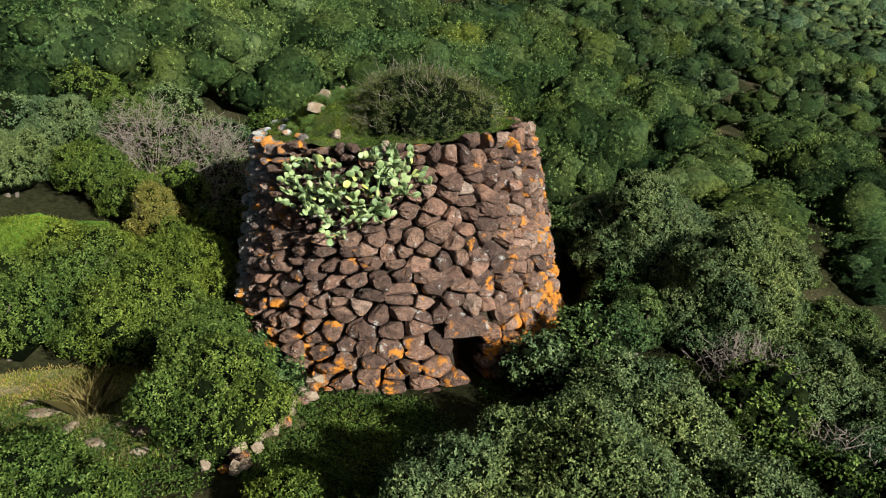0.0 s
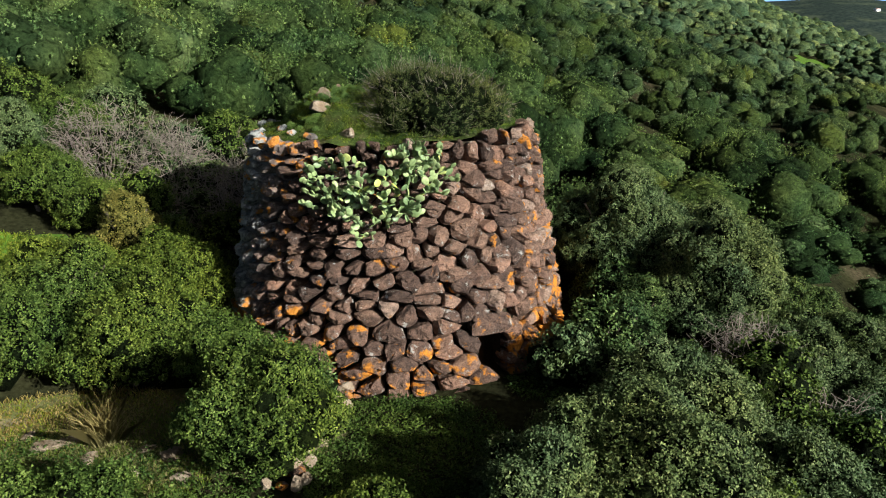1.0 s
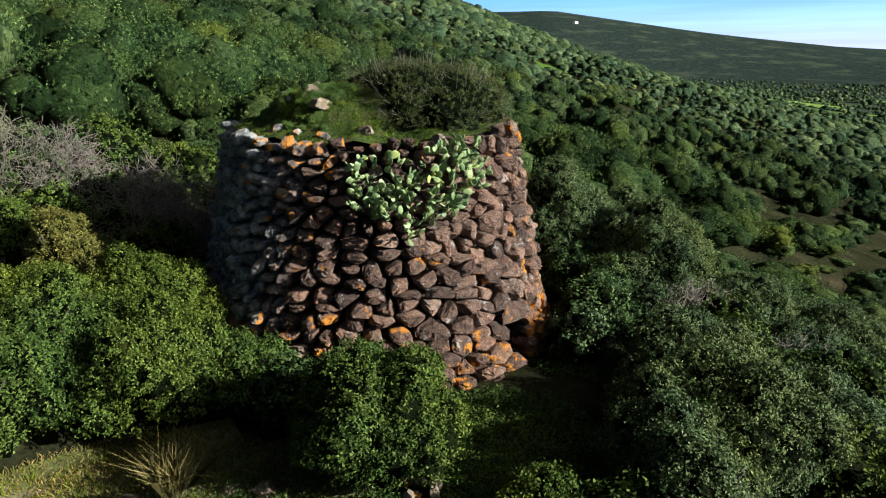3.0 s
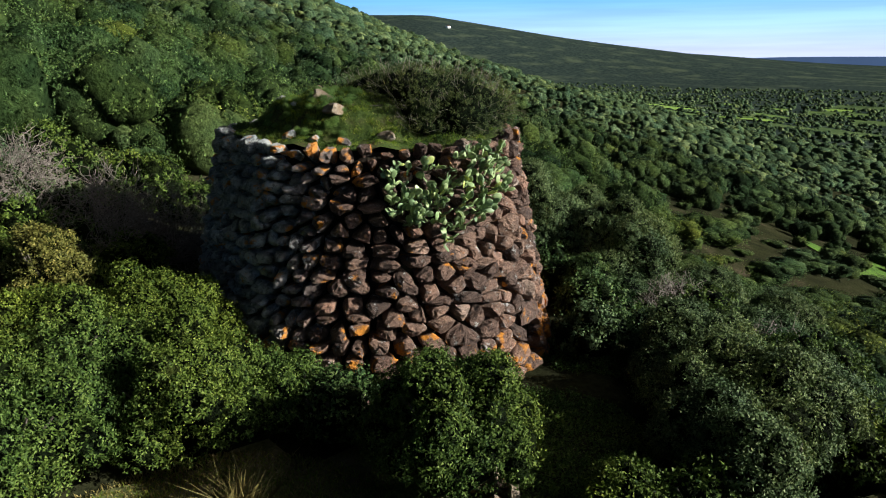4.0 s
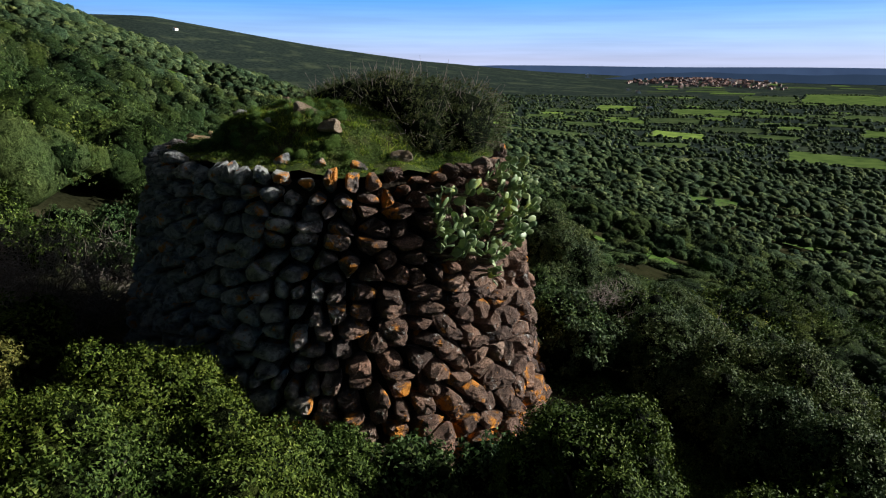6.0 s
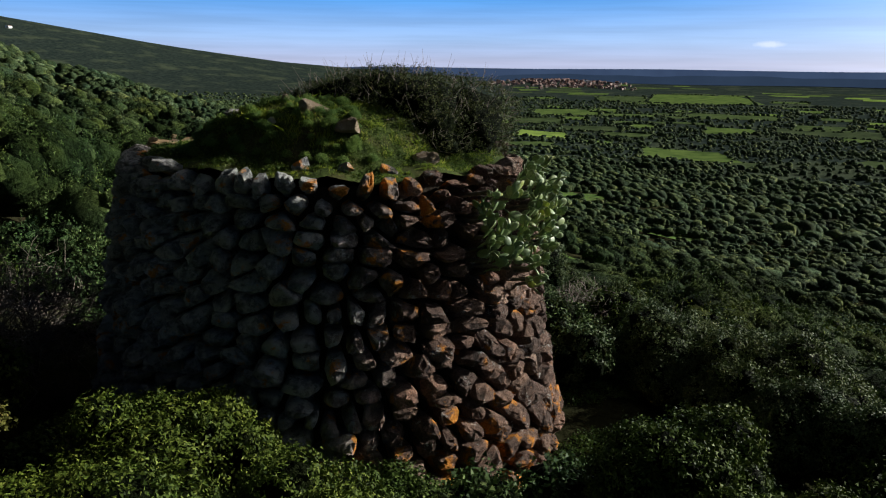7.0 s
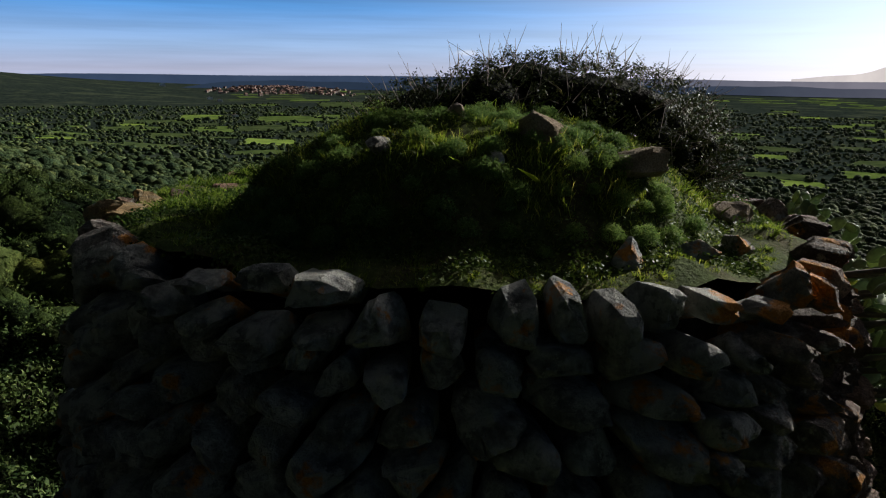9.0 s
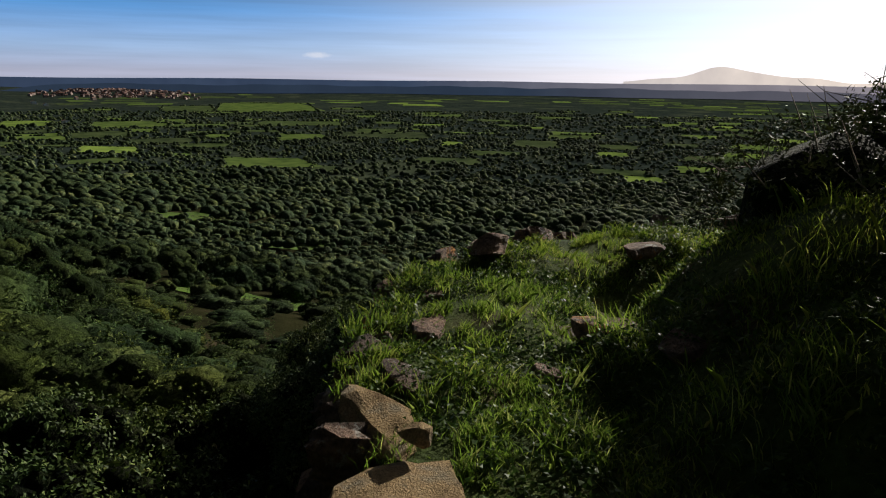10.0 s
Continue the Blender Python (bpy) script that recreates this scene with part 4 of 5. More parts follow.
rng = np.random.default_rng(21)
def low_dome():
    """A plain crown for trees far off: two rings and a tip."""
    a = np.arange(6) * math.pi / 3
    v = np.concatenate([np.stack([np.cos(a), np.sin(a), a * 0 - 0.5], 1), np.stack([np.cos(a + 0.5) * 0.78, np.sin(a + 0.5) * 0.78, a * 0 + 0.5], 1), [(0, 0, 1.0)]])
    i = np.arange(6)
    j = (i + 1) % 6
    return v, np.concatenate([np.stack([i, j, i + 6], 1), np.stack([j, j + 6, i + 6], 1), np.stack([i + 6, j + 6, i * 0 + 12], 1)])


DOME = low_dome()
for kname, r1, r2, gap, h1, h2, size, ball, leaves, length, lobes, leaf, label in (
    ("thicket", 15, 46, 2.45, -95, 165, 2.2, BALL1, 1250, 0.046, 7, LEAF_THICKET, "thicket of low green shrubs round the tower"),
    ("woods_edge", 46, 130, 3.5, -45, 145, 2.2, BALL1, 300, 0.085, 4, LEAF_WOODS, "dense evergreen woods on the hillside"),
    ("woods_slope", 130, 300, 3.7, 12, 145, 2.0, BALL1, 0, 0, 3, LEAF_WOODS, "rounded dark green treetops covering the slope"),
    ("woods_below", 300, 620, 5.2, 22, 145, 2.9, DOME, 0, 0, 1, LEAF_WOODS, "dark treetops on the far slope below"),
    ("woods_plain", 620, 1150, 9.0, 40, 140, 2.3, DOME, 0, 0, 1, LEAF_WOODS, "hedges and copses scattered over the plain"),
):
    xs, ys = spread(rng, r1, r2, gap, h1, h2)
    if r1 > 500:
        hx, hy = spread(rng, 1150, 2000, 17.0, h1, h2)
        xs, ys = np.concatenate([xs, hx]), np.concatenate([ys, hy])
        open_land = np.ones(len(xs), bool)
        for fx, fy, fw, fd in FIELDS:
            du, dv = field_axes(fx, fy, xs, ys)
            open_land &= (np.abs(du) > fw) | (np.abs(dv) > fd)
        xs, ys = xs[open_land], ys[open_land]
        # hedges round the fields
        for fx, fy, fw, fd in FIELDS:
            if math.hypot(fx, fy) < 2300:
                k = int((fw + fd) / 2.6)
                e, side = rng.uniform(-1, 1, k), rng.integers(0, 4, k)
                du = np.where(side < 2, e * fw, np.where(side == 2, fw, -fw)) + rng.normal(size=k) * 1.5
                dv = np.where(side < 2, np.where(side == 0, fd, -fd), e * fd) + rng.normal(size=k) * 1.5
                hd = math.atan2(fx - TX, fy - TY)
                xs = np.concatenate([xs, fx + du * math.cos(hd) + dv * math.sin(hd)])
                ys = np.concatenate([ys, fy - du * math.sin(hd) + dv * math.cos(hd)])
    rs = size * rng.uniform(0.5, 1.5, len(xs)) * np.where(np.hypot(xs, ys) > 1150, 1.3, 1.0) * (1 + 0.25 * np.sin(xs * 0.05 + 2 * np.sin(ys * 0.03)))
    rs = np.clip(rs, 0.8, 3.4 if r1 < 100 else 6.5)
    ok = clear_of(xs, ys, rs)
    xs, ys, rs = xs[ok], ys[ok], rs[ok]
    hs = rs * (rng.uniform(1.1, 1.6, len(xs)) if r1 < 40 else rng.uniform(1.0, 1.5, len(xs)))
    hs = np.where((xs > 36) & (xs < 60) & (ys > 6) & (ys < 46), hs * 0.5, hs)
    hs = np.where(((xs > 9) & (xs < 46) & (ys > 18) & (ys < 37)), hs * 0.62, hs)
    if leaves:
        shapes = [crown_template(rng, lobes, leaves, length, ball) for k in range(10)]
        me = planted(kname, rng, xs, ys, rs, hs, shapes, leaf, INNER_SHADE)
    else:
        me = clump_mesh(kname, rng, xs, ys, rs, hs, ball, leaves, length, leaf, lobes)
    tagged(new(kname, me), label, "woods", kind="stuff")

# ---- prickly pear on the south face ----
pear = tagged(new("prickly_pear"), "large pale green prickly pear cactus growing from the wall", "cactus")
pear.location = (-2.3, 18.6, 6.4)
bm = bmesh.new()
bmesh.ops.create_uvsphere(bm, u_segments=10, v_segments=6, radius=1.0)
for v in bm.verts:
    v.co.x *= 0.5 * (1 - 0.22 * max(0, -v.co.z))
    v.co.y *= 0.09
    v.co.z = v.co.z * 0.6 + 0.6
pad_me = bpy.data.meshes.new("pad")
bm.to_mesh(pad_me)
bm.free()
for p in pad_me.polygons:
    p.use_smooth = True
pad_me.materials.append(PAD)
rng = np.random.default_rng(3)
# woody stems come out of the wall; pads grow on them and on one another
stems = []
for k in range(74):
    th = rng.uniform(-0.47, 0.22)
    deep = 2.5 - 3.4 * abs(th + 0.16) if th < -0.16 else 2.4 - 4.4 * abs(th + 0.16)
    zz = 7.35 - max(deep, 0.45) * rng.uniform(0, 1) ** 0.85
    root = Vector(wall_point(np.array([th]), np.array([zz - 0.15]), -0.1)[0] + np.array((TX, TY, FOOT)) - np.array(pear.location))
    out = Vector((math.sin(th), -math.cos(th), 0))
    foot = root + out * rng.uniform(0.2, 0.72) + Vector((rng.normal() * 0.1, 0, rng.uniform(0.05, 0.2)))
    sv, sf = tube(root, foot + out * 0.05, 0.045, 0.03, 7)
    child("stem", mesh_of("stem", sv, [sf], [BARK]), pear, "brown woody stem")
    stems.append((foot, (out * rng.uniform(0.3, 1.0) + Vector((rng.normal() * 0.5, 0, rng.uniform(0.0, 0.9)))).normalized(), 0, out))
made = 0
while stems and made < 430:
    foot, way, level, out = stems.pop(0)
    size = rng.uniform(0.14, 0.235) * (1 - 0.04 * level)
    flat = (out * rng.uniform(0.2, 1.3) + Vector(rng.normal(size=3)) * 0.6).normalized()
    across = flat.cross(way).normalized()
    flat = way.cross(across).normalized()
    m = Matrix((across, flat, way)).transposed().to_4x4()
    ob = child("pad", pad_me, pear)
    ob.matrix_local = Matrix.Translation(foot) @ m @ Matrix.Diagonal((size * rng.uniform(0.85, 1.15), size, size * rng.uniform(0.95, 1.15), 1))
    made += 1
    if level < 3:
        for c in range(rng.choice((1, 2, 3), p=(0.4, 0.45, 0.15)) if level else 2):
            lean = rng.uniform(-0.8, 0.8)
            tip = foot + way * size * 1.12 + across * math.sin(lean) * size * 0.4
            turn = (way * 0.7 + across * math.sin(lean) * 1.0 + out * 0.15 + Vector((0, 0, 0.2)) + Vector(rng.normal(size=3)) * 0.3).normalized()
            stems.append((tip, turn, level + 1, out))

# ---- loose stones ----
def rock(name, x, y, z, size, material, seed, label, turn=0.0):
    """A rough stone, part sunk in the ground."""
    rng = np.random.default_rng(seed)
    ball = BALL3 if max(size) > 0.24 else BALL2
    v = ball[0].copy()
    for k in range(14):
        d = rng.normal(size=3)
        d /= np.linalg.norm(d)
        over = np.maximum(v @ d - rng.uniform(0.42, 0.75), 0)
        v -= over[:, None] * d
    lumps = np.sin(v @ rng.normal(size=(3, 5)) * 5 + rng.uniform(0, 6, 5)).mean(1, keepdims=True)
    v *= (1 + 0.09 * lumps + 0.025 * rng.normal(size=(len(v), 1))) * np.array(size)
    ob = new(name, mesh_of(name, v, [ball[1]], [material], None, False))
    ob.matrix_world = pose(x, y, z, 0, 0, turn)
    return tagged(ob, label, "rock")


RIM_STONE = stone_mat("weathered_stone")
OCHRE_STONE = earth_mat("ochre_stone", (0.16, 0.11, 0.06), (0.34, 0.24, 0.13), (0.24, 0.2, 0.14), 6.0)
for k, (x, y, lift, size, turn) in enumerate([
    (-3.8, 21.5, 0.06, (0.46, 0.34, 0.24), 20), (-3.75, 22.4, 0.06, (0.5, 0.36, 0.26), -30), (-4.15, 24.05, 0.05, (0.22, 0.2, 0.16), 10), (-3.1, 20.2, 0.05, (0.34, 0.28, 0.22), 50),
    (-5.0, 21.9, 0.05, (0.26, 0.2, 0.18), 0), (-4.7, 21.2, 0.05, (0.3, 0.2, 0.14), 70), (-4.1, 20.6, 0.04, (0.26, 0.22, 0.2), 0), (-2.0, 25.3, -0.05, (0.26, 0.2, 0.12), 15),
    (-3.3, 23.3, 0.05, (0.16, 0.14, 0.12), 0), (-4.3, 23.0, 0.04, (0.14, 0.12, 0.1), 40), (-0.6, 25.5, -0.04, (0.3, 0.22, 0.12), 80), (-1.6, 25.9, -0.08, (0.3, 0.26, 0.16), 30),
]):
    rock("rock", x, y, float(mound(x, y)) + lift, size, PALE_STONE if k in (0, 1, 3) else RIM_STONE, 300 + k, "weathered stone lying in the grass of the tower top", turn)
for k, (x, y, z, size, turn) in enumerate([
    (-1.95, 27.08, 7.6, (0.5, 0.3, 0.15), 12), (-2.85, 27.15, 7.66, (0.55, 0.32, 0.16), -10), (-2.5, 27.0, 7.82, (0.12, 0.1, 0.08), 40), (-3.1, 27.1, 7.8, (0.22, 0.2, 0.1), 60),
    (-1.45, 26.9, 7.6, (0.32, 0.22, 0.13), -10), (-0.5, 26.55, 7.58, (0.3, 0.2, 0.13), -25), (-1.1, 25.35, 7.62, (0.42, 0.3, 0.24), 10), (0.3, 26.3, 7.55, (0.3, 0.22, 0.14), -10), (1.3, 25.5, 7.72, (0.32, 0.22, 0.14), -40), (1.15, 23.9, 7.62, (0.4, 0.24, 0.12), -50), (2.2, 21.8, 7.68, (0.5, 0.3, 0.14), 60),
]):
    rock("rock", x, y, z, size, OCHRE_STONE if k < 4 else RIM_STONE, 340 + k, "flat sunlit stone on the rim of the wall", turn)
for k, (x, y, size) in enumerate([(-10.6, 16.3, (0.45, 0.3, 0.2)), (-10.1, 16.5, (0.3, 0.26, 0.16)), (-9.4, 15.7, (0.36, 0.24, 0.14)), (-8.9, 15.0, (0.34, 0.28, 0.2)), (-8.4, 15.0, (0.5, 0.3, 0.22)),
                                    (-8.2, 15.9, (0.3, 0.22, 0.16)), (-7.6, 15.6, (0.4, 0.34, 0.3)), (-11.2, 16.9, (0.24, 0.2, 0.12)), (-9.6, 16.8, (0.2, 0.16, 0.1)), (-7.2, 14.6, (0.3, 0.24, 0.2))]):
    rock("rock", x, y, float(ground(x, y)) + 0.05, (size[0] * 1.1, size[1], size[2] * 0.6), PALE_STONE, 400 + k, "pale stone lying on the grassy clearing", 37 * k)
fallen = tagged(new("low_wall"), "low ruined wall of pale tumbled stones by the tower", "wall")
fallen.location = (-4.4, 16.0, float(ground(-4.4, 16.0)))
rng = np.random.default_rng(77)
for k in range(34):
    f = rng.uniform(0, 1)
    x, y = -4.9 + 1.1 * f + rng.normal() * 0.2, 13.6 + 4.0 * f + rng.normal() * 0.15
    ob = rock("stone", x, y, float(ground(x, y)) + rng.uniform(0.05, 0.5), tuple(rng.uniform(0.16, 0.34, 3) * (1, 0.9, 0.7)), PALE_STONE if rng.uniform() < 0.6 else RIM_STONE, 500 + k, "", rng.uniform(0, 180))
    for key in ("category",):
        del ob[key]
    ob.parent, ob.matrix_parent_inverse = fallen, Matrix.Translation(fallen.location).inverted()

# ---- weeds on the tower top ----
def fennel_mesh(seed):
    rng = np.random.default_rng(seed)
    n = 900
    d = rng.normal(size=(n, 3))
    d[:, 2] = np.abs(d[:, 2])
    d /= np.linalg.norm(d, axis=1)[:, None]
    p = d * rng.uniform(0.5, 1.0, (n, 1)) * (0.17, 0.17, 0.2)
    v, f = leaf_quads(rng, p, d, 0.055, 0.009, 1.5)
    stems = [tube((0, 0, -0.05), tuple(q * 0.8), 0.006, 0.003, 4) for q in p[:14]]
    sv, sf = joined(stems)
    return mesh_of("fronds", np.concatenate([v, sv]), [f, sf + len(v)], [FENNEL])


FRONDS = [fennel_mesh(k) for k in range(4)]
rng = np.random.default_rng(12)
for k in range(130):
    q, b = 3.4 * math.sqrt(rng.uniform(0.1, 1)), radians(rng.uniform(222, 318))
    x, y = TX + q * math.sin(b), TY + q * math.cos(b)
    ob = tagged(new("fennel", FRONDS[k % 4]), "feathery green fennel plant on the tower top", "plant", "weeds on the tower top")
    ob.matrix_world = Matrix.Translation((x, y, float(mound(x, y)))) @ Matrix.Rotation(rng.uniform(0, 6), 4, "Z") @ Matrix.Scale(rng.uniform(0.4, 0.95), 4)

# ---- bare shrubs ----
def twigs_mesh(rng, radius, height, count):
    """Boughs from the root to a dome of fine tangled sprays."""
    pieces = []
    for k in range(count):
        d = rng.normal(size=3)
        d[2] = abs(d[2]) * 0.9
        d /= np.linalg.norm(d)
        tip = d * (radius, radius, height * 0.9) * rng.uniform(0.6, 1.0)
        if k % 4 == 0:
            knee = tip * (0.45, 0.45, 0.5) + rng.normal(size=3) * 0.1
            pieces.append(tube((0, 0, -0.1), knee, 0.035, 0.018, 4))
            pieces.append(tube(knee, tip, 0.016, 0.007, 3))
        for j in range(5):
            start = tip + rng.normal(size=3) * 0.16
            mid = start + (d * 0.3 + rng.normal(size=3) * 0.5) * rng.uniform(0.25, 0.5)
            pieces.append(tube(start, mid, 0.012, 0.008, 3))
            pieces.append(tube(mid, mid + (d * 0.2 + rng.normal(size=3) * 0.5) * 0.3, 0.008, 0.004, 3))
    v, f = joined(pieces)
    return mesh_of("branchwork", v, [f], [TWIG])


for k, (x, y, r, h, count) in enumerate([(-12.6, 29.6, 2.4, 4.2, 330), (-10.4, 30.4, 1.9, 4.0, 260), (8.2, 18.8, 1.7, 3.0, 150), (9.4, 15.8, 1.8, 2.4, 130), (-8.2, 29.6, 1.5, 2.8, 180), (7.6, 16.0, 1.1, 1.7, 120), (-7.4, 31.4, 1.5, 2.8, 150), (-6.0, 30.0, 1.8, 3.0, 220), (-3.9, 30.8, 1.8, 2.8, 200)]):
    rng = np.random.default_rng(600 + k)
    ob = tagged(new("bare_shrub"), "leafless grey shrub of thin tangled twigs", "shrub")
    child("branchwork", twigs_mesh(rng, r, h, count), ob)
    ob.location = (x, y, float(ground(x, y)))

# dry tuft by the clearing and the short grass of the clearings
rng = np.random.default_rng(81)
n = 260
a, q = rng.uniform(0, 2 * math.pi, n), 0.3 * np.sqrt(rng.uniform(0, 1, n))
px, py = -9.25 + q * np.cos(a), 16.4 + q * np.sin(a)
tagged(new("grass_tuft", blades(rng, px, py, ground(px, py), rng.uniform(0.5, 1.2, n), 0.012, DRY, "grass_tuft")), "tall tuft of dry yellow grass by the clearing", "grass")
for name, cx, cy, rad, n, material, label in (("clearing_grass", -10.0, 15.8, 3.4, 15000, DRY, "dry short grass of the stony clearing"), ("clearing_grass", -10.0, 15.4, 3.6, 13000, GRASS, "green short grass of the stony clearing"),
                                              ("meadow_grass", -14.4, 23.4, 2.4, 14000, GRASS, "bright green grass of a small clearing")):
    q, a = rad * np.sqrt(rng.uniform(0, 1, n)), rng.uniform(0, 2 * math.pi, n)
    px, py = cx + q * np.cos(a), cy + q * np.sin(a)
    tagged(new(name, blades(rng, px, py, ground(px, py), rng.uniform(0.06, 0.16, n), 0.012, material, name)), label, "grass", kind="stuff")

# low weeds on the shaded ground before the doorway and on bare soil round the shrubs
rng = np.random.default_rng(88)
for wx, wy, wr, count in ((-2.3, 15.0, 2.6, 1500), (-7.4, 13.9, 2.2, 700), (-11.6, 14.6, 2.4, 800), (2.6, 18.0, 1.8, 500)):
    q, a = wr * np.sqrt(rng.uniform(0, 1, count)), rng.uniform(0, 2 * math.pi, count)
    hx, hy = np.repeat(wx + q * np.cos(a), 14) + rng.normal(size=count * 14) * 0.09, np.repeat(wy + q * np.sin(a), 14) + rng.normal(size=count * 14) * 0.09
    at = np.stack([hx, hy, ground(hx, hy) + rng.uniform(0.0, 0.16, len(hx)) * np.repeat(rng.uniform(0.2, 1.4, count), 14)], axis=1)
    keep = np.hypot(hx - TX, hy - TY) > 5.6
    hv, hf = leaf_quads(rng, at[keep], np.tile((0.0, 0.0, 1.0), (int(keep.sum()), 1)), 0.075, 0.045, 0.8)
    tagged(new("weeds", mesh_of("weeds", hv, [hf], [HERB])), "low dark weeds on the soil by the tower", "plants", kind="stuff")

# open meadows among the woods
MEADOW = earth_mat("meadow_turf", (0.035, 0.075, 0.01), (0.08, 0.15, 0.017), (0.045, 0.06, 0.015), 0.35)
CLEARING = earth_mat("clearing_turf", (0.13, 0.11, 0.055), (0.1, 0.11, 0.035), (0.2, 0.16, 0.1), 0.9)
for mx0, my0, ma0, mb0, turn0 in MEADOWS + [(-10.0, 15.5, 4.8, 3.0, 0.3), (-14.4, 23.4, 2.6, 2.2, 0.4)]:
    rr, aa = np.linspace(0.02, 1.05, 8), np.radians(np.arange(0, 360, 10.0))
    wob = 1 + 0.2 * np.sin(aa * 3 + mx0) + 0.14 * np.sin(aa * 5 + my0) + 0.1 * np.sin(aa * 9)
    du, dv = rr[:, None] * (np.cos(aa) * wob)[None, :] * ma0, rr[:, None] * (np.sin(aa) * wob)[None, :] * mb0
    X, Y = mx0 + du * math.cos(turn0) - dv * math.sin(turn0), my0 + du * math.sin(turn0) + dv * math.cos(turn0)
    v = np.stack([X, Y, ground(X, Y) + (0.15 if mx0 > 0 else 0.025)], axis=2).reshape(-1, 3)
    i, j = np.meshgrid(np.arange(7), np.arange(36), indexing="ij")
    k = (j + 1) % 36
    f = np.stack([i * 36 + j, (i + 1) * 36 + j, (i + 1) * 36 + k, i * 36 + k], axis=2).reshape(-1, 4)
    tagged(new("meadow", mesh_of("meadow", v, [f], [CLEARING if -11 < mx0 < 0 else MEADOW])), "stony clearing of dry turf by the tower" if -11 < mx0 < 0 else "bright green open meadow among dark trees", "meadow", kind="structure")

# fields of the plain, each a patch of its own green
FIELD = field_mat()
for fx, fy, fw, fd in FIELDS:
    hd = math.atan2(fx - TX, fy - TY)
    cu, cv = np.meshgrid(np.linspace(-1, 1, 7), np.linspace(-1, 1, 9), indexing="ij")
    lean = 0.3 * math.sin(fx * 0.37)
    cu, cv = cu * (1 + 0.12 * math.sin(fy) * cv) + lean * cv * fd / fw * 0.4, cv * (1 + 0.14 * math.cos(fx) * cu)
    X, Y = fx + cu * fw * math.cos(hd) + cv * fd * math.sin(hd), fy - cu * fw * math.sin(hd) + cv * fd * math.cos(hd)
    v = np.stack([X - fx, Y - fy, ground(X, Y) + 0.8], axis=2).reshape(-1, 3)
    i, j = np.meshgrid(np.arange(6), np.arange(8), indexing="ij")
    f = np.stack([i * 9 + j, (i + 1) * 9 + j, (i + 1) * 9 + j + 1, i * 9 + j + 1], axis=2).reshape(-1, 4)
    ob = tagged(new("field", mesh_of("field", v, [f], [FIELD])), "green field walled by dark hedges on the plain", "field", kind="structure")
    ob.location = (fx, fy, 0)

# ---- far buildings ----
def house_arrays(x, y, z, w, d, h, turn):
    c, s = math.cos(turn), math.sin(turn)
    pts = np.array([(-w, -d, -3), (w, -d, -3), (w, d, -3), (-w, d, -3), (-w, -d, h), (w, -d, h), (w, d, h), (-w, d, h), (-w, 0, h * 1.35), (w, 0, h * 1.35)], float)
    pts[:, :2] = pts[:, :2] @ np.array(((c, s), (-s, c)))
    return pts + (x, y, z), np.array([(0, 1, 5, 4), (1, 2, 6, 5), (2, 3, 7, 6), (3, 0, 4, 7)]), np.array([(4, 5, 9, 8), (6, 7, 8, 9)]), np.array([(5, 6, 9), (7, 4, 8)])


rng = np.random.default_rng(91)
TOWN_HEAD, TOWN_FAR = radians(78.3), 3350.0
vs, walls, roofs, gables, at = [], [], [], [], 0
for k in range(330):
    side, deep = float(np.clip(rng.normal(), -2, 2)) * 150, rng.normal() * 190
    x = TOWN_FAR * math.sin(TOWN_HEAD) + side * math.cos(TOWN_HEAD) + deep * math.sin(TOWN_HEAD)
    y = TOWN_FAR * math.cos(TOWN_HEAD) - side * math.sin(TOWN_HEAD) + deep * math.cos(TOWN_HEAD)
    v, a, b, g = house_arrays(x, y, float(ground(x, y)), rng.uniform(5, 10), rng.uniform(4, 7), rng.uniform(5, 9), rng.uniform(0, 3))
    vs.append(v)
    walls.append(a + at)
    roofs.append(b + at)
    gables.append(g + at)
    at += len(v)
me = mesh_of("town", np.concatenate(vs), [np.concatenate(walls), np.concatenate(roofs), np.concatenate(gables)], [HOUSE_WALL, HOUSE_ROOF], [0, 1, 0], False)
tagged(new("town", me), "far town of pale houses with red tiled roofs", "town", kind="stuff")
WHITE = plain_mat("white_render", (0.7, 0.68, 0.64), (0.85, 0.84, 0.8), 0.05)
for x, y, w, d, h, label in ((1863, 2346, 12, 6, 7, "white house alone on the far ridge"), (3330, 560, 36, 10, 11, "long white shed beyond the fields"), (2350, 690, 10, 7, 7, "white farmhouse among fields"),
                             (2480, 760, 12, 8, 7, "white farmhouse among fields"), (1500, 420, 8, 6, 6, "small white farmhouse by green fields"), (3660, 1340, 24, 12, 14, "large pale building at the edge of the town")):
    ob = tagged(new("farmhouse"), label, "house")
    v, a, b, g = house_arrays(0, 0, 0, w, d, h, 0.4)
    child("wall", mesh_of("wall", v, [a, g], [WHITE], None, False), ob)
    child("roof", mesh_of("roof", v + (0, 0, 0.05), [b], [HOUSE_ROOF if w < 20 else WHITE], None, False), ob)
    ob.location = (x, y, float(ground(x, y)))

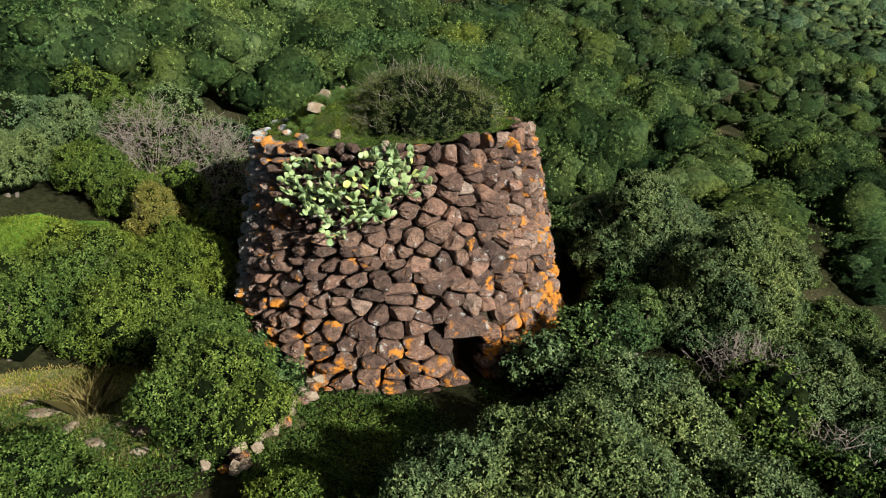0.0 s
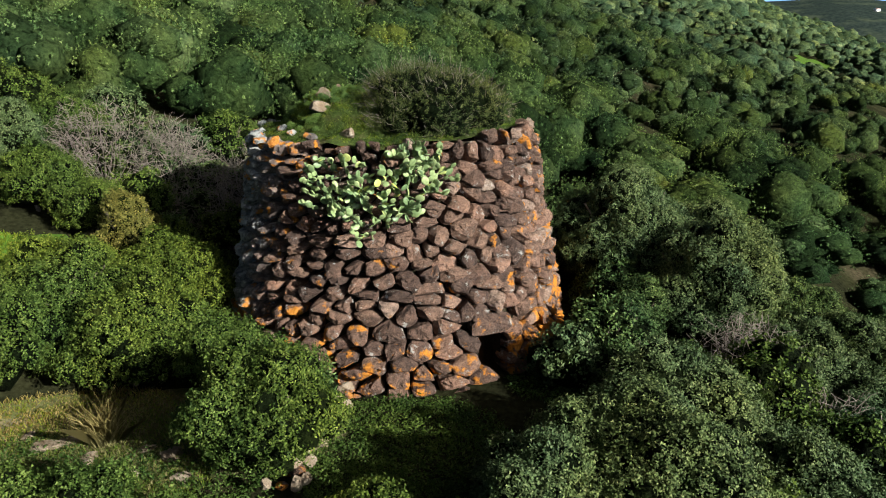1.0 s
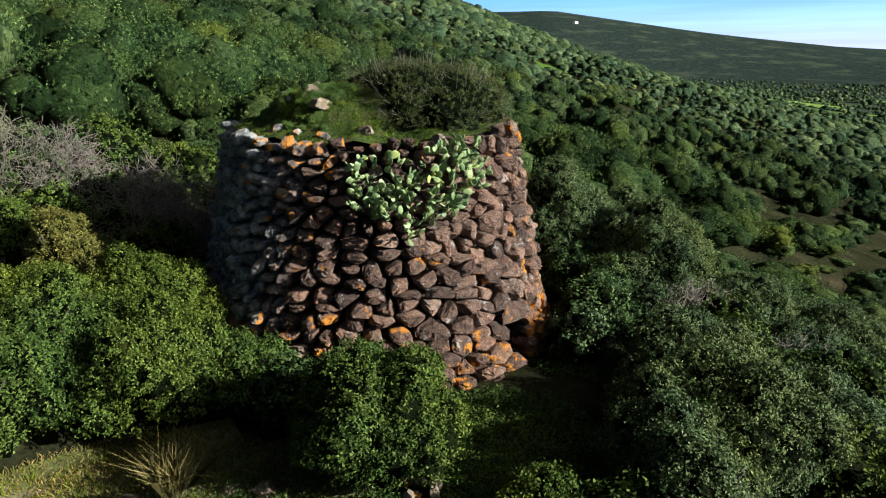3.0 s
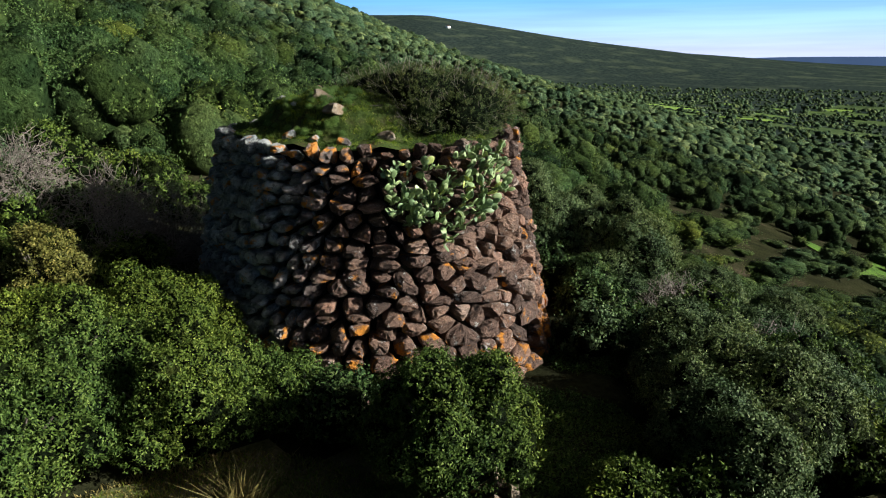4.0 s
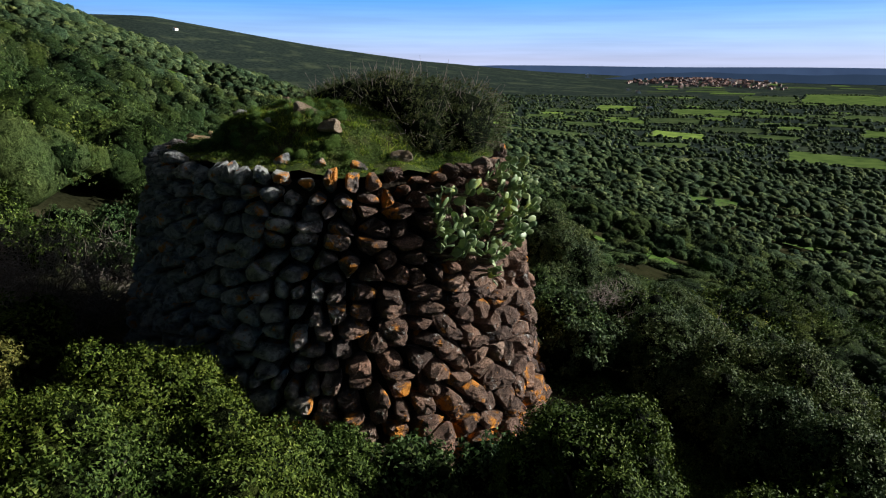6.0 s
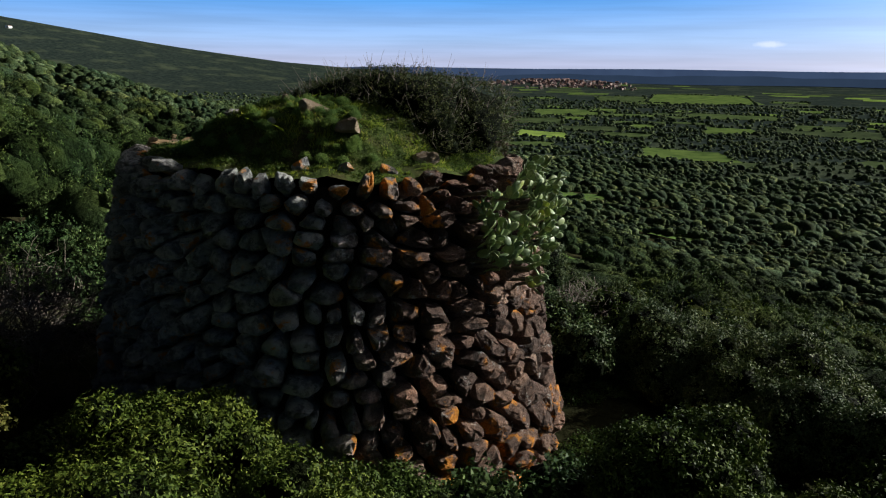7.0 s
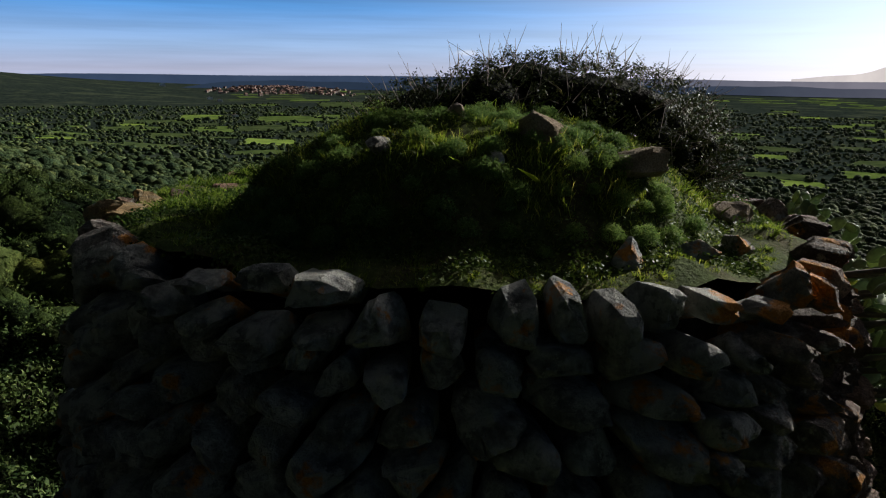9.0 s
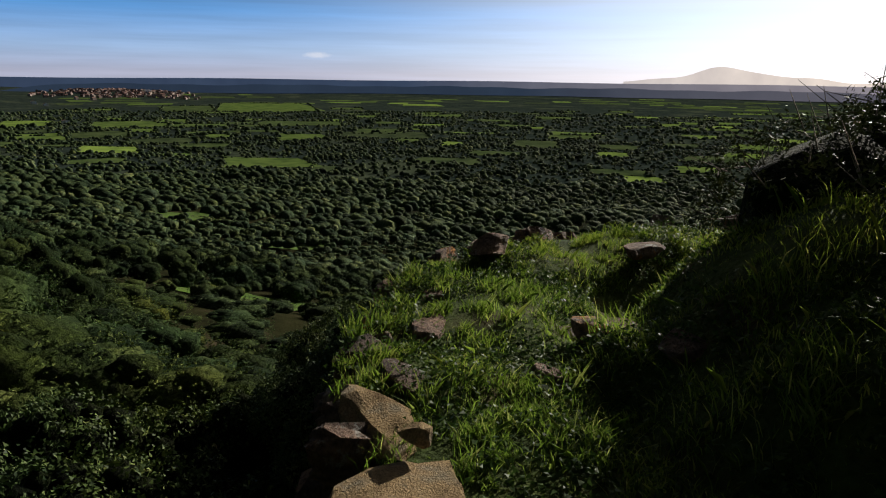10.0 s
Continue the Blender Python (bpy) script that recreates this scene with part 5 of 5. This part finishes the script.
# the blue plateau and the pale mountain on the horizon, glowing with painted haze
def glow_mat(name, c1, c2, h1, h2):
    """A flat distance that glows, haze painted in and paler towards the sun's side."""
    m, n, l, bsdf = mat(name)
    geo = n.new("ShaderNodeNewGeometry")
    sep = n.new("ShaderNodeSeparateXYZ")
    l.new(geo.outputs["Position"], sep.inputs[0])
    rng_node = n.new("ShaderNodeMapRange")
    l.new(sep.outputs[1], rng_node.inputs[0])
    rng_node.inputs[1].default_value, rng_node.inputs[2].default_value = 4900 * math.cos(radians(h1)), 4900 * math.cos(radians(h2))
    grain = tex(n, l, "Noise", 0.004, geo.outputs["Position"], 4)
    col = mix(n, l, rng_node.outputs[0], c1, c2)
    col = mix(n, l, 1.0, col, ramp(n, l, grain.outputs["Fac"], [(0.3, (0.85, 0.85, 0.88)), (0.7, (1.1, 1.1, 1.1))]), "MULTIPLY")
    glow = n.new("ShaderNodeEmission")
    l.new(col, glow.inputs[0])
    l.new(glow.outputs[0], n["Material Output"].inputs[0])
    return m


def skyline(name, radius, heads, low, high, material, label):
    hd = np.radians(heads)
    foot = np.stack([radius * np.sin(hd), radius * np.cos(hd), hd * 0 + low], axis=1)
    peak = np.stack([radius * np.sin(hd), radius * np.cos(hd), high], axis=1)
    n = len(hd)
    i = np.arange(n - 1)
    tagged(new(name, mesh_of(name, np.concatenate([foot, peak]), [np.stack([i, i + 1, i + n + 1, i + n], 1)], [material])), label, "distance", kind="structure")


heads = np.linspace(52, 165, 160)
skyline("backdrop", 4880, heads, -110, -27 + 2.5 * np.sin(heads * 0.31) - 22 * (1 - smooth01(heads, 52, 64)), glow_mat("painted_haze_distance", (0.035, 0.055, 0.10), (0.26, 0.24, 0.27), 100, 132), "hazy blue plateau along the horizon")
heads = np.linspace(66, 152, 160)
skyline("backdrop", 3900, heads, -110, -110 + 60 * smooth01(heads, 66, 76) + 3 * np.sin(heads * 0.5) + 2 * np.sin(heads * 1.3), glow_mat("painted_haze_slope", (0.022, 0.036, 0.062), (0.15, 0.14, 0.165), 105, 135), "low dark wooded rise beyond the plain, blue haze painted in")
heads = np.linspace(117, 150, 60)
rise = 20 + 88 * np.exp(-((heads - 124.0) / 2.1) ** 2) + 40 * np.exp(-((heads - 128) / 3.4) ** 2) + 22 * np.exp(-((heads - 120.5) / 1.6) ** 2) + 5 * np.sin(heads * 1.6)
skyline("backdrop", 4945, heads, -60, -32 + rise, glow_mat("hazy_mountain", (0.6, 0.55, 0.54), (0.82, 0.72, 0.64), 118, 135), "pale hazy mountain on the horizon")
